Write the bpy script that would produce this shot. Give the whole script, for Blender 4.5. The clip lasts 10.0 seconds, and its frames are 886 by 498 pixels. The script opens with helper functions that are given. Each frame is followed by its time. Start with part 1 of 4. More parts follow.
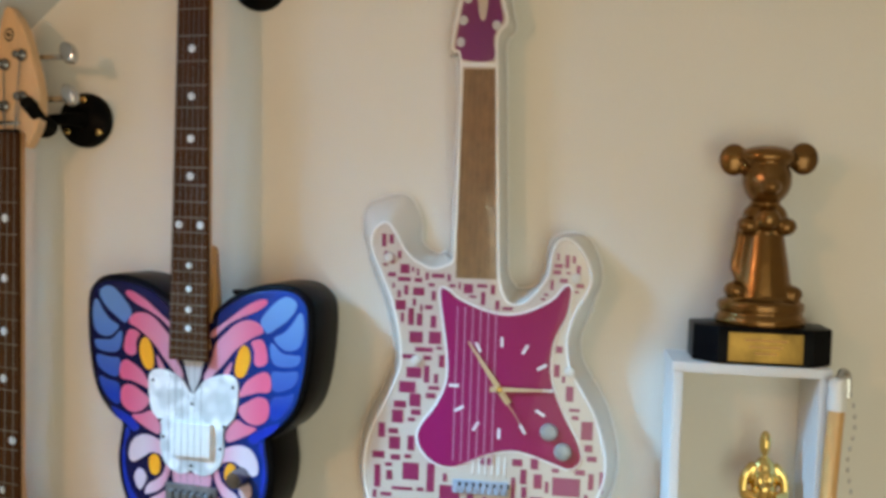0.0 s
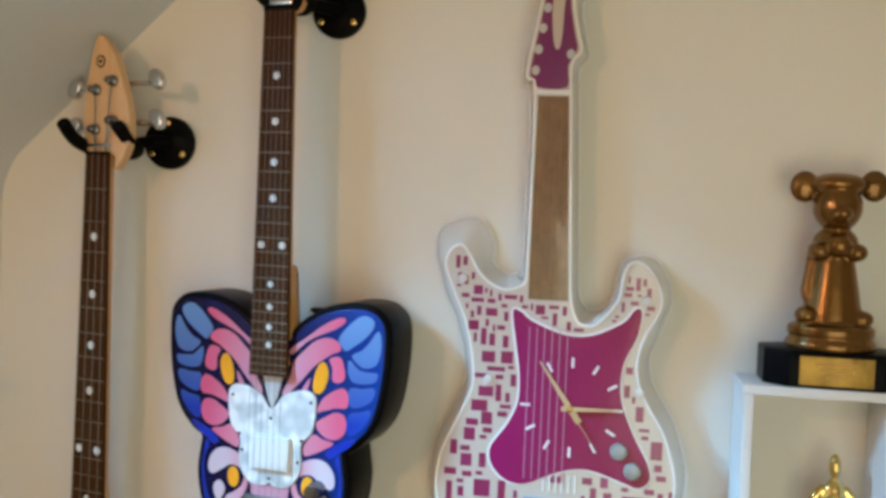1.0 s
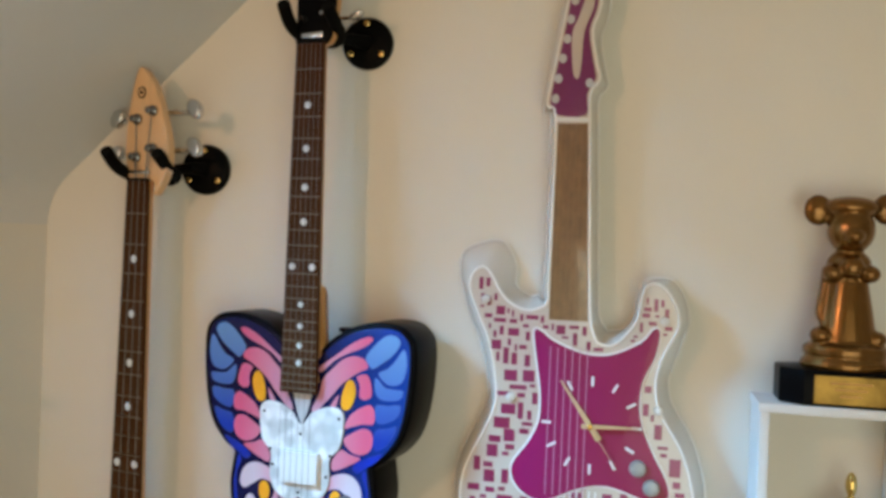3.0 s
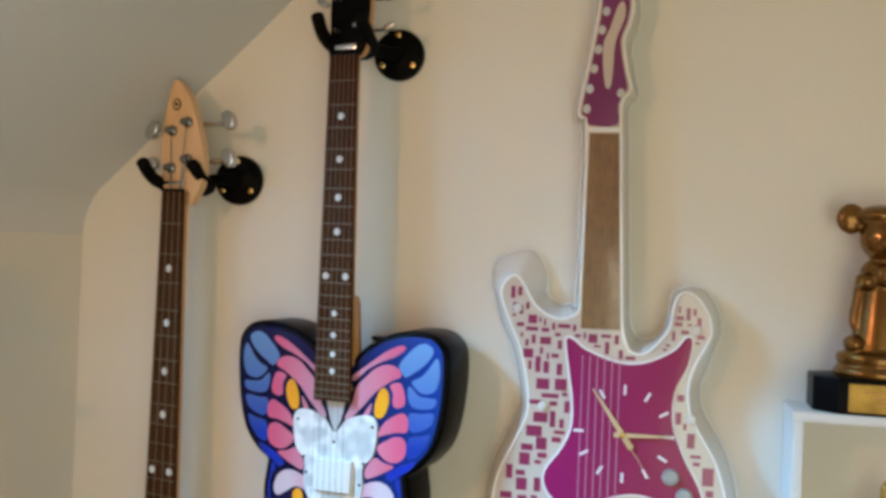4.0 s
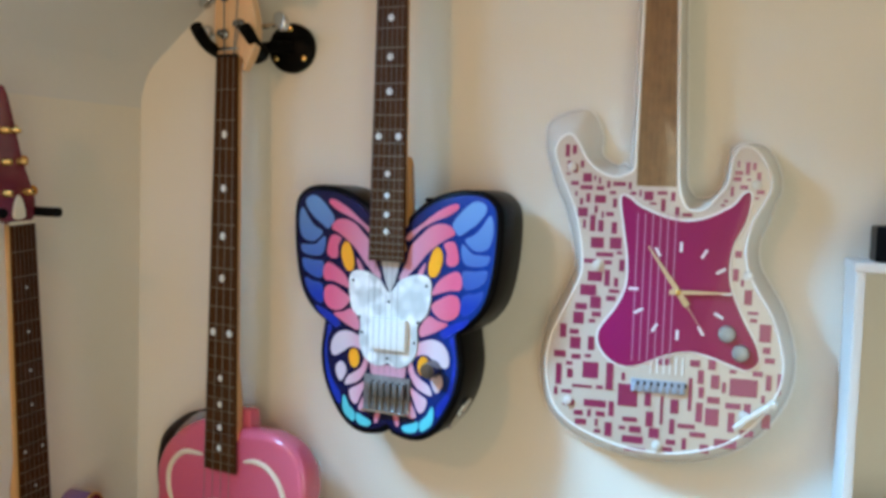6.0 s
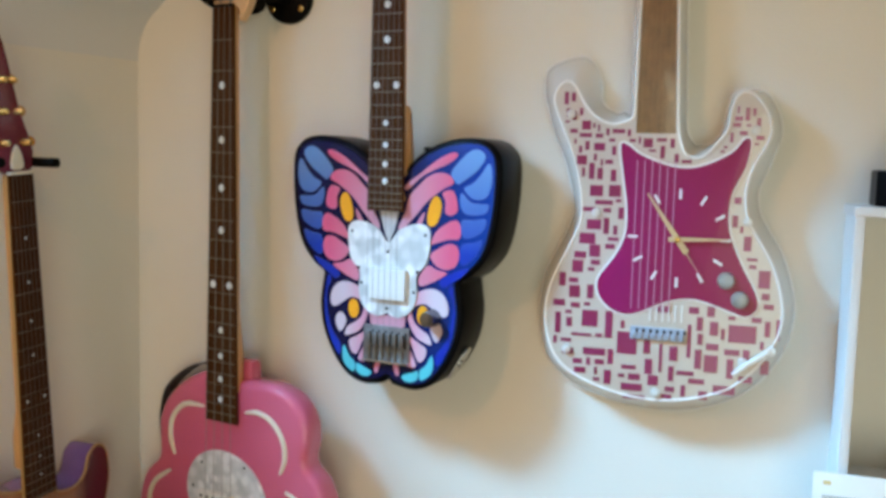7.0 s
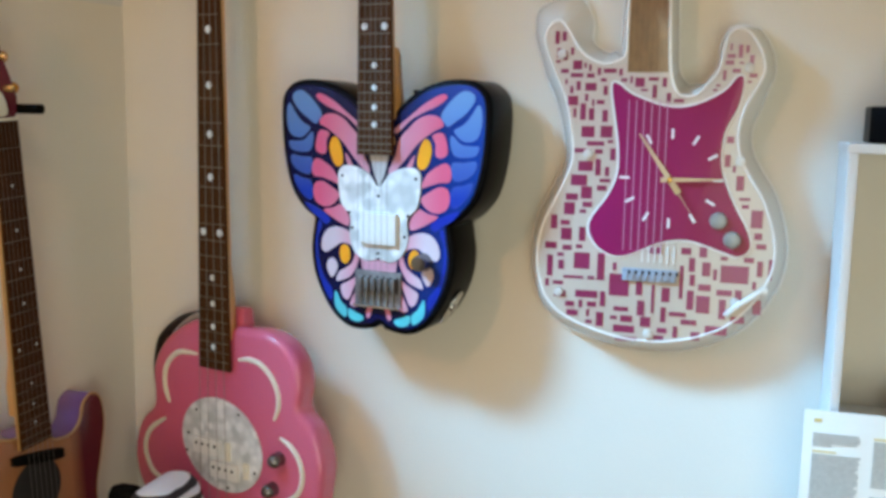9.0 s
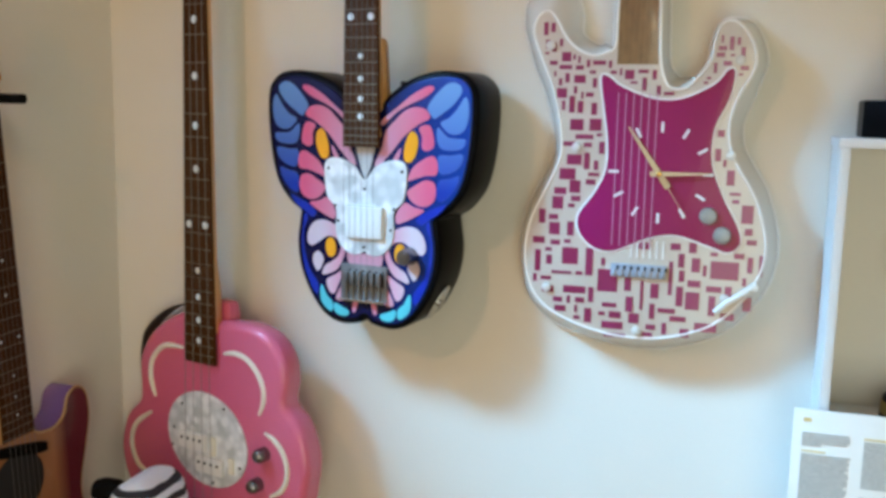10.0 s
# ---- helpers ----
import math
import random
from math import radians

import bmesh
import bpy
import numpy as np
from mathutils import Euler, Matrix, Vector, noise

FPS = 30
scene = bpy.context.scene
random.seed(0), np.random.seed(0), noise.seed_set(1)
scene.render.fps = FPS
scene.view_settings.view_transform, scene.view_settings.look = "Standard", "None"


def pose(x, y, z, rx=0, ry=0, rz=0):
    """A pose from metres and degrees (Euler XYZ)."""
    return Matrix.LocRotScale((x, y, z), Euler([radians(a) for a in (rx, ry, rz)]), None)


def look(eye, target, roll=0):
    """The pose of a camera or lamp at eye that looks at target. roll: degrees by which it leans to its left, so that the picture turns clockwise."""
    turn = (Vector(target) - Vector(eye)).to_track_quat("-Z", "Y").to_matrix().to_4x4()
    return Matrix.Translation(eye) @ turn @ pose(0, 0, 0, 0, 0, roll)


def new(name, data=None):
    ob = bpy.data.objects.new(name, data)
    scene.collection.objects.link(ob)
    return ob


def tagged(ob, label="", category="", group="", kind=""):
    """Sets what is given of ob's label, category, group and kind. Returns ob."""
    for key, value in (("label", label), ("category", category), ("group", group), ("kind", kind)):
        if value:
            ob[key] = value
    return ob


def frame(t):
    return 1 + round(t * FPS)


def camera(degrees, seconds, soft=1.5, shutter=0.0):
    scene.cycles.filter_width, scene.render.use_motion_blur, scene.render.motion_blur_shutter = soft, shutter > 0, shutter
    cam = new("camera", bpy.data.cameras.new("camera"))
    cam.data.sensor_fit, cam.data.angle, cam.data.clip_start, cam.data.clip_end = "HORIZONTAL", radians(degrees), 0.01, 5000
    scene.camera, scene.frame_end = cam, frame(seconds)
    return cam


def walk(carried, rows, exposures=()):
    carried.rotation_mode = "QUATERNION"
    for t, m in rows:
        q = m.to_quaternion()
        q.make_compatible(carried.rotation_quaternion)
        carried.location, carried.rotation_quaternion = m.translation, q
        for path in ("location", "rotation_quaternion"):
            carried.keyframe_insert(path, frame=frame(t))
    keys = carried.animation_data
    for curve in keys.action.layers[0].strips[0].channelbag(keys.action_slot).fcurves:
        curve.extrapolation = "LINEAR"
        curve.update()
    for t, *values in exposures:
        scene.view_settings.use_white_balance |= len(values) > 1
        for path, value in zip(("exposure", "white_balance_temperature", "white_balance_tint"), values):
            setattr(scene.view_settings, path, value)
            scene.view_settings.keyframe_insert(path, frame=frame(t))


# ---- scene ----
# ---------- camera ----------
cam = camera(50.7, 10.0, soft=3.4, shutter=0.5)
PATH = [
    (0, (0.091, -1.269, 1.747), (-0.179, 0.71, 1.643), 1.8),
    (0.5, (0.056, -1.293, 1.757), (-0.251, 0.682, 1.665), 2.1),
    (1, (0.042, -1.311, 1.754), (-0.299, 0.659, 1.682), 2.3),
    (1.5, (0.044, -1.326, 1.754), (-0.322, 0.64, 1.692), 2.3),
    (2, (0.055, -1.337, 1.752), (-0.325, 0.626, 1.703), 2.3),
    (2.5, (0.067, -1.345, 1.748), (-0.331, 0.615, 1.716), 2.3),
    (4, (0.042, -1.37, 1.747), (-0.403, 0.58, 1.75), 2.2),
    (4.5, (0.04, -1.369, 1.737), (-0.444, 0.572, 1.721), 2.1),
    (5, (0.039, -1.37, 1.711), (-0.48, 0.56, 1.643), 2.1),
    (5.5, (0.045, -1.367, 1.675), (-0.505, 0.553, 1.561), 2.0),
    (7, (0.059, -1.365, 1.61), (-0.504, 0.544, 1.408), 1.5),
    (7.5, (0.059, -1.364, 1.614), (-0.498, 0.54, 1.363), 1.1),
    (8, (0.065, -1.36, 1.609), (-0.497, 0.539, 1.331), 0.9),
    (8.5, (0.07, -1.361, 1.601), (-0.493, 0.536, 1.307), 0.8),
    (9, (0.068, -1.356, 1.59), (-0.487, 0.543, 1.298), 0.9),
    (9.5, (0.078, -1.343, 1.582), (-0.471, 0.559, 1.296), 1.0),
    (10, (0.091, -1.331, 1.586), (-0.478, 0.562, 1.284), 1.2),
]
walk(cam, [(t, look(eye, target, roll)) for t, eye, target, roll in PATH])

# ---------- light ----------
world = bpy.data.worlds.new("world")
scene.world = world
world.use_nodes = True
sky = world.node_tree.nodes.new("ShaderNodeTexSky")
sky.sky_type, sky.sun_disc = "NISHITA", False
sky.sun_elevation, sky.sun_rotation = radians(35), radians(200)
world.node_tree.links.new(sky.outputs[0], world.node_tree.nodes["Background"].inputs[0])
world.node_tree.nodes["Background"].inputs[1].default_value = 0.15
scene.view_settings.exposure = 0.0


def area_lamp(name, matrix, sx, sy, watts, colour, spread=180):
    data = bpy.data.lights.new(name, "AREA")
    data.shape, data.size, data.size_y = "RECTANGLE", sx, sy
    data.energy, data.color = watts, colour
    data.spread = math.radians(spread)
    ob = new(name, data)
    ob.matrix_world = matrix
    return ob


# sky light through the roof window, an added unseen fill behind, and a small warm lamp on the slope
area_lamp("roof_window_daylight", look((-1.50, -1.00, 2.68), (0.0, 0.0, 1.20)), 0.36, 0.36, 24.5, (0.23, 0.58, 0.95), 80)
# fill lamp without a known source, set in an invented rear door
area_lamp("rear_fill_light", look((0.75, -2.58, 1.02), (0.75, 0.0, 1.02)), 1.5, 1.9, 22, (1.0, 0.97, 0.72))
bulb = bpy.data.lights.new("bulb_light", "POINT")
bulb.energy, bulb.color, bulb.shadow_soft_size = 10.5, (1.0, 0.52, 0.27), 0.03
new("bulb_light", bulb).location = (-0.74, -1.30, 2.06)


# ---------- materials ----------
def rgb(c):
    return (*c, 1.0)


def material(name, colour, rough=0.5, metal=0.0, vary=0.12, scale=25.0, bump=0.0, fine=300.0, coat=0.0, stretch=(1, 1, 1), gloss=0.5):
    """A surface with broad and fine variation of its colour, and a fine relief."""
    m = bpy.data.materials.new(name)
    m.use_nodes = True
    n, l = m.node_tree.nodes, m.node_tree.links
    p = n["Principled BSDF"]
    p.inputs["Roughness"].default_value, p.inputs["Metallic"].default_value = rough, metal
    p.inputs["Coat Weight"].default_value = coat
    p.inputs["Specular IOR Level"].default_value = gloss
    p.inputs["Coat Roughness"].default_value = 0.08
    tc, mp = n.new("ShaderNodeTexCoord"), n.new("ShaderNodeMapping")
    mp.inputs["Scale"].default_value = stretch
    l.new(tc.outputs["Object"], mp.inputs[0])
    a, b = n.new("ShaderNodeTexNoise"), n.new("ShaderNodeTexNoise")
    a.inputs["Scale"].default_value, b.inputs["Scale"].default_value = scale, fine
    a.inputs["Detail"].default_value, b.inputs["Detail"].default_value = 4, 2
    l.new(mp.outputs[0], a.inputs[0]), l.new(mp.outputs[0], b.inputs[0])
    mix = n.new("ShaderNodeMix")
    mix.data_type = "RGBA"
    mix.inputs[6].default_value = rgb([c * (1 - vary) for c in colour])
    mix.inputs[7].default_value = rgb([min(1, c * (1 + vary)) for c in colour])
    add = n.new("ShaderNodeMath")
    add.operation = "MULTIPLY_ADD"
    l.new(b.outputs[0], add.inputs[0])
    add.inputs[1].default_value = 0.4
    scaled = n.new("ShaderNodeMath")
    scaled.operation = "MULTIPLY_ADD"
    scaled.inputs[1].default_value, scaled.inputs[2].default_value = 1.6, -0.5
    l.new(a.outputs[0], scaled.inputs[0]), l.new(scaled.outputs[0], add.inputs[2])
    l.new(add.outputs[0], mix.inputs[0])
    l.new(mix.outputs[2], p.inputs["Base Color"])
    if bump:
        bm = n.new("ShaderNodeBump")
        bm.inputs["Strength"].default_value, bm.inputs["Distance"].default_value = bump, 0.002
        l.new(b.outputs[0], bm.inputs["Height"]), l.new(bm.outputs[0], p.inputs["Normal"])
    return m


def blend_material(name, low, high, axis, start, end, rough=0.3, coat=0.12, mirrored=False):
    """A glossy finish that fades from one colour to another along an axis of the thing."""
    m = material(name, low, rough, 0, 0.06, 40, coat=coat, gloss=0.22)
    n, l = m.node_tree.nodes, m.node_tree.links
    tc, sep, rng = n.new("ShaderNodeTexCoord"), n.new("ShaderNodeSeparateXYZ"), n.new("ShaderNodeMapRange")
    l.new(tc.outputs["Object"], sep.inputs[0])
    src = sep.outputs[axis]
    if mirrored:
        ab = n.new("ShaderNodeMath")
        ab.operation = "ABSOLUTE"
        l.new(src, ab.inputs[0])
        src = ab.outputs[0]
    rng.inputs[1].default_value, rng.inputs[2].default_value = start, end
    l.new(src, rng.inputs[0])
    mix = n.new("ShaderNodeMix")
    mix.data_type = "RGBA"
    mix.inputs[6].default_value, mix.inputs[7].default_value = rgb(low), rgb(high)
    l.new(rng.outputs[0], mix.inputs[0])
    l.new(mix.outputs[2], n["Principled BSDF"].inputs["Base Color"])
    return m


def pearl_material(name):
    m = material(name, (0.72, 0.75, 0.76), 0.2, 0, 0.1, coat=0.8)
    n, l = m.node_tree.nodes, m.node_tree.links
    tc, v, r = n.new("ShaderNodeTexCoord"), n.new("ShaderNodeTexVoronoi"), n.new("ShaderNodeValToRGB")
    v.inputs["Scale"].default_value = 75
    v.feature = "SMOOTH_F1"
    l.new(tc.outputs["Object"], v.inputs["Vector"]), l.new(v.outputs["Color"], r.inputs[0])
    r.color_ramp.elements[0].color, r.color_ramp.elements[0].position = (0.48, 0.51, 0.52, 1), 0.2
    r.color_ramp.elements[1].color, r.color_ramp.elements[1].position = (0.82, 0.84, 0.84, 1), 0.75
    l.new(r.outputs[0], n["Principled BSDF"].inputs["Base Color"])
    return m


def stripe_material(name):
    """Black and white fabric with wavy animal stripes."""
    m = material(name, (0.8, 0.8, 0.8), 0.75)
    n, l = m.node_tree.nodes, m.node_tree.links
    tc, w, r = n.new("ShaderNodeTexCoord"), n.new("ShaderNodeTexWave"), n.new("ShaderNodeValToRGB")
    w.bands_direction = "Z"
    w.inputs["Scale"].default_value, w.inputs["Distortion"].default_value = 15.0, 1.3
    w.inputs["Detail"].default_value, w.inputs["Detail Scale"].default_value = 1.0, 1.3
    w.inputs["Phase Offset"].default_value = 2.6
    l.new(tc.outputs["Object"], w.inputs[0]), l.new(w.outputs[0], r.inputs[0])
    r.color_ramp.elements[0].color, r.color_ramp.elements[0].position = (0.012, 0.012, 0.018, 1), 0.46
    r.color_ramp.elements[1].color, r.color_ramp.elements[1].position = (0.72, 0.76, 0.82, 1), 0.54
    l.new(r.outputs[0], n["Principled BSDF"].inputs["Base Color"])
    return m


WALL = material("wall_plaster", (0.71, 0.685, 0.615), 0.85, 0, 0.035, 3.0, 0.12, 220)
# darker than the plaster: sets how much light the unseen walls bounce
UNSEEN_WALL = material("unseen_wall_tone", (0.50, 0.48, 0.45), 0.85, 0, 0.05, 3.0, 0.1, 220)
SLOPE = material("slope_paint", (0.64, 0.65, 0.64), 0.88, 0, 0.035, 2.5, 0.12, 220)
FLOOR = material("floor_wood", (0.34, 0.24, 0.15), 0.5, 0, 0.3, 6, 0.1, 120, stretch=(1, 8, 1))
WHITE = material("white_board", (0.64, 0.64, 0.64), 0.45, 0, 0.03, 8, 0.05)
ROSEWOOD = material("rosewood", (0.050, 0.017, 0.004), 0.65, 0, 0.4, 30, 0.1, 200, stretch=(6, 6, 0.6), gloss=0.08)
MAPLE = material("maple", (0.58, 0.30, 0.10), 0.32, 0, 0.15, 20, 0, 200, 0.4, (5, 5, 0.5))
PALE_MAPLE = material("pale_maple", (0.68, 0.43, 0.22), 0.35, 0, 0.12, 18, 0, 200, 0.4, (5, 5, 0.6))
BLACK = material("black_lacquer", (0.003, 0.003, 0.0035), 0.3, 0, 0.2, 20, coat=0.0, gloss=0.03)
BLACK_METAL = material("black_metal", (0.003, 0.003, 0.003), 0.4, 0, 0.3, 60, 0.1, gloss=0.04)
RUBBER = material("black_rubber", (0.003, 0.003, 0.003), 0.7, 0, 0.3, 60, 0.2, gloss=0.06)
CHROME = material("chrome", (0.60, 0.61, 0.62), 0.18, 1.0, 0.1, 90)
# darker, rougher chrome for the bridge
DULL_CHROME = material("dull_chrome", (0.24, 0.235, 0.23), 0.48, 1.0, 0.25, 60)
GREY_PRINT = material("grey_blue_print", (0.27, 0.31, 0.38), 0.35, 0, 0.2, 60)
PALE_BRASS = material("pale_brass", (0.50, 0.38, 0.22), 0.35, 0.35, 0.1, 60)
KNOB_GREY = material("knob_grey", (0.27, 0.27, 0.25), 0.3, 0.1, 0.25, 90)
DARK_CHROME = material("dark_chrome", (0.22, 0.22, 0.23), 0.25, 1.0, 0.1, 90)
STEEL = material("string_steel", (0.20, 0.19, 0.18), 0.45, 1.0, 0.1, 90)
FRETWIRE = material("fret_wire", (0.22, 0.19, 0.15), 0.55, 1.0, 0.1, 90)
BRASS = material("brass", (0.72, 0.50, 0.18), 0.25, 1.0, 0.12, 60)
GOLD = material("polished_gold", (0.74, 0.54, 0.19), 0.12, 1.0, 0.12, 50)
BRONZE = material("bronze_paint", (0.17, 0.078, 0.014), 0.25, 0.75, 0.3, 18, 0.05, 200, 0.25)
GOLD_PLAQUE = material("plaque_gold", (0.27, 0.165, 0.04), 0.42, 0.9, 0.4, 40, 0.3, 120)
PEARL = pearl_material("pearloid")
DOT = material("pearl_dot", (0.70, 0.76, 0.80), 0.2, 0, 0.15, 200, coat=0.5)
CREAM = material("cream_plastic", (0.74, 0.70, 0.58), 0.35, 0, 0.05, 40)
WHITE_PLASTIC = material("white_plastic", (0.72, 0.72, 0.70), 0.3, 0, 0.03, 40)
# one-sided fade: near black on the left, bluer towards the right edge
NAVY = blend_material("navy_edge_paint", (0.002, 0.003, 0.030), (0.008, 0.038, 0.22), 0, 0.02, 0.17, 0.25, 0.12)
PINK_CELL = blend_material("pink_cell_paint", (0.52, 0.25, 0.31), (0.60, 0.09, 0.15), 0, 0.02, 0.10, mirrored=True)
BLUSH_CELL = blend_material("blush_cell_paint", (0.58, 0.20, 0.27), (0.56, 0.44, 0.47), 0, 0.03, 0.075, mirrored=True)
BLUE_CELL = blend_material("blue_cell_paint", (0.005, 0.028, 0.23), (0.12, 0.23, 0.41), 2, -0.03, 0.11)
DEEP_BLUE = material("deep_blue_paint", (0.004, 0.020, 0.25), 0.3, 0, 0.2, 30, coat=0.12, gloss=0.22)
TEAL = material("teal_paint", (0.08, 0.42, 0.45), 0.3, 0, 0.1, 30, coat=0.12, gloss=0.22)
ORANGE = material("orange_paint", (0.72, 0.27, 0.012), 0.3, 0, 0.1, 30, coat=0.12, gloss=0.22)
PALE_GREY = material("pale_grey_paint", (0.50, 0.50, 0.50), 0.25, 0, 0.06, 30, coat=0.6)
PINK_BODY = material("pink_body_lacquer", (0.57, 0.105, 0.17), 0.22, 0, 0.04, 12, coat=0.35)
CLEAR = material("clear_acrylic", (0.94, 0.91, 0.86), 0.08, 0, 0.02, 20, coat=0.6)
nodes, links = CLEAR.node_tree.nodes, CLEAR.node_tree.links
see_through, blend = nodes.new("ShaderNodeBsdfTransparent"), nodes.new("ShaderNodeMixShader")
see_through.inputs[0].default_value = (0.95, 0.95, 0.93, 1)
blend.inputs[0].default_value = 0.6
links.new(see_through.outputs[0], blend.inputs[1]), links.new(nodes["Principled BSDF"].outputs[0], blend.inputs[2])
links.new(blend.outputs[0], nodes["Material Output"].inputs[0])
RIM = material("acrylic_rim", (0.80, 0.78, 0.75), 0.1, 0, 0.03, 30, coat=0.8)
FACE_PRINT = material("cream_face_print", (0.51, 0.43, 0.35), 0.3, 0, 0.04, 14, coat=0.5)
MAGENTA = blend_material("magenta_print", (0.24, 0.009, 0.075), (0.24, 0.012, 0.055), 0, -0.06, 0.05, 0.3, 0.1)
MAGENTA_TILE = material("magenta_tile_print", (0.22, 0.011, 0.065), 0.3, 0, 0.1, 14, coat=0.5)
WOOD_PRINT = material("wood_neck_print", (0.20, 0.105, 0.042), 0.3, 0, 0.3, 60, 0, 200, 0.5, (2, 2, 1))
PURPLE_HEAD = material("purple_head_print", (0.15, 0.010, 0.085), 0.3, 0, 0.15, 14, coat=0.5)
DULL_STRING = material("dull_string_print", (0.24, 0.15, 0.07), 0.6, 0, 0.1)
PALE_STRING = material("pale_string_print", (0.45, 0.24, 0.32), 0.4, 0, 0.05)
BURST = blend_material("burst_top", (0.30, 0.125, 0.05), (0.085, 0.012, 0.018), 0, 0.070, 0.098, 0.25, 0.7, True)
PURPLE_SIDE = blend_material("purple_side", (0.17, 0.07, 0.24), (0.30, 0.17, 0.36), 1, 0.0, 0.07, 0.25, 0.7)
# near black for painted-in shade of gaps and hole, and for printed slots
DARK = material("gap_shade_and_dark_print", (0.006, 0.005, 0.005), 0.8, 0, 0.2)
MAROON = material("maroon_head", (0.14, 0.02, 0.035), 0.2, 0, 0.3, 25, coat=0.7)
AMBER_BIND = material("amber_binding", (0.42, 0.24, 0.08), 0.4, 0, 0.1, 40)
AMBER = material("amber_button", (0.55, 0.22, 0.02), 0.2, 0, 0.15, 40, coat=0.7)
LEATHER = material("black_leather", (0.012, 0.011, 0.012), 0.5, 0, 0.3, 30, 0.3, 500)
PAPER = material("paper", (0.80, 0.80, 0.76), 0.8, 0, 0.03, 15, 0.05)
GREY_INK = material("grey_ink", (0.46, 0.47, 0.45), 0.85, 0, 0.2, 260, 0, 700)
OCHRE_INK = material("ochre_ink", (0.66, 0.52, 0.22), 0.85, 0, 0.15, 120)
STICK_WOOD = material("stick_wood", (0.60, 0.34, 0.12), 0.4, 0, 0.15, 30, 0, 200, 0.3, (5, 5, 0.6))
ZEBRA = stripe_material("striped_fabric")
GLASS = material("window_glass", (0.9, 0.95, 1.0), 0.02, 0, 0.01)
GLASS.node_tree.nodes["Principled BSDF"].inputs["Transmission Weight"].default_value = 1.0


# ---------- building helpers ----------
def finish(name, bm, mat, angle=35):
    bmesh.ops.recalc_face_normals(bm, faces=bm.faces)
    me = bpy.data.meshes.new(name)
    bm.to_mesh(me)
    bm.free()
    me.materials.append(mat)
    me.shade_smooth()
    me.set_sharp_from_angle(angle=radians(angle))
    return me


def part(name, bm, mat, parent, label="", matrix=None):
    ob = new(name, finish(name, bm, mat))
    ob.parent = parent
    if matrix is not None:
        ob.matrix_basis = matrix
    return tagged(ob, label)


def thing(name, matrix, label, category, group="", kind=""):
    ob = new(name)
    ob.empty_display_size = 0.05
    ob.matrix_world = matrix
    return tagged(ob, label, category, group, kind)


def solo(name, bm, mat, label, category, matrix=None, kind="", group=""):
    ob = new(name, finish(name, bm, mat))
    if matrix is not None:
        ob.matrix_world = matrix
    return tagged(ob, label, category, group, kind)


def curve(pts, n=5, closed=True):
    """A smooth line through the points."""
    out, k = [], len(pts)
    for i in range(k if closed else k - 1):
        at = (lambda j: pts[j % k]) if closed else (lambda j: pts[max(0, min(k - 1, j))])
        p0, p1, p2, p3 = (Vector(at(j)) for j in (i - 1, i, i + 1, i + 2))
        for s in range(n):
            t = s / n
            out.append(0.5 * (2 * p1 + (p2 - p0) * t + (2 * p0 - 5 * p1 + 4 * p2 - p3) * t * t + (3 * p1 - p0 - 3 * p2 + p3) * t ** 3))
    if not closed:
        out.append(Vector(pts[-1]))
    return out


def inset(pts, d):
    """The closed outline pts, drawn in by d."""
    k = len(pts)
    area = sum(pts[i][0] * pts[(i + 1) % k][1] - pts[(i + 1) % k][0] * pts[i][1] for i in range(k))
    sign, out = (1 if area > 0 else -1), []
    for i in range(k):
        a, b = pts[i - 1], pts[(i + 1) % k]
        dx, dz = b[0] - a[0], b[1] - a[1]
        ln = math.hypot(dx, dz) or 1
        out.append(Vector((pts[i][0] - sign * dz / ln * d, pts[i][1] + sign * dx / ln * d)))
    return out


def slab(pts, y0, y1, r=0.0, back=True, bm=None, dome=0.0):
    """An outline in x and z, from y0 (front) to y1, with edges rounded by r."""
    bm = bm or bmesh.new()
    steps = [(r, y0), (0.62 * r, y0 + 0.06 * r), (0.29 * r, y0 + 0.29 * r), (0.06 * r, y0 + 0.62 * r), (0, y0 + r)] if r else [(0, y0)]
    rb = min(r, (y1 - y0) / 2) if back else 0
    steps += [(0, y1 - rb), (0.29 * rb, y1 - 0.29 * rb), (rb, y1)] if rb else [(0, y1)]
    rings = []
    for d, y in steps:
        ring = inset(pts, d) if d else pts
        rings.append([bm.verts.new((p[0], y, p[1])) for p in ring])
    k = len(pts)
    for a, b in zip(rings, rings[1:]):
        for i in range(k):
            bm.faces.new((a[i], a[(i + 1) % k], b[(i + 1) % k], b[i]))
    caps = [bm.faces.new(rings[0]), bm.faces.new(rings[-1][::-1])]
    bm.normal_update()
    bmesh.ops.triangulate(bm, faces=caps, ngon_method="EAR_CLIP")
    return bm


def block(sx, sy, sz, at=(0, 0, 0), r=0.002, bm=None, taper=1.0):
    """A box with rounded edges; taper narrows its top in x and y."""
    bm = bm or bmesh.new()
    made = bmesh.ops.create_cube(bm, size=1)["verts"]
    for v in made:
        k = taper if v.co.z > 0 else 1
        v.co = Vector((v.co.x * sx * k, v.co.y * sy * k, v.co.z * sz)) + Vector(at)
    if r:
        edges = {e for v in made for e in v.link_edges}
        bmesh.ops.bevel(bm, geom=list(edges), offset=min(r, 0.45 * min(sx, sy, sz)), segments=2, affect="EDGES", profile=0.6)
    return bm


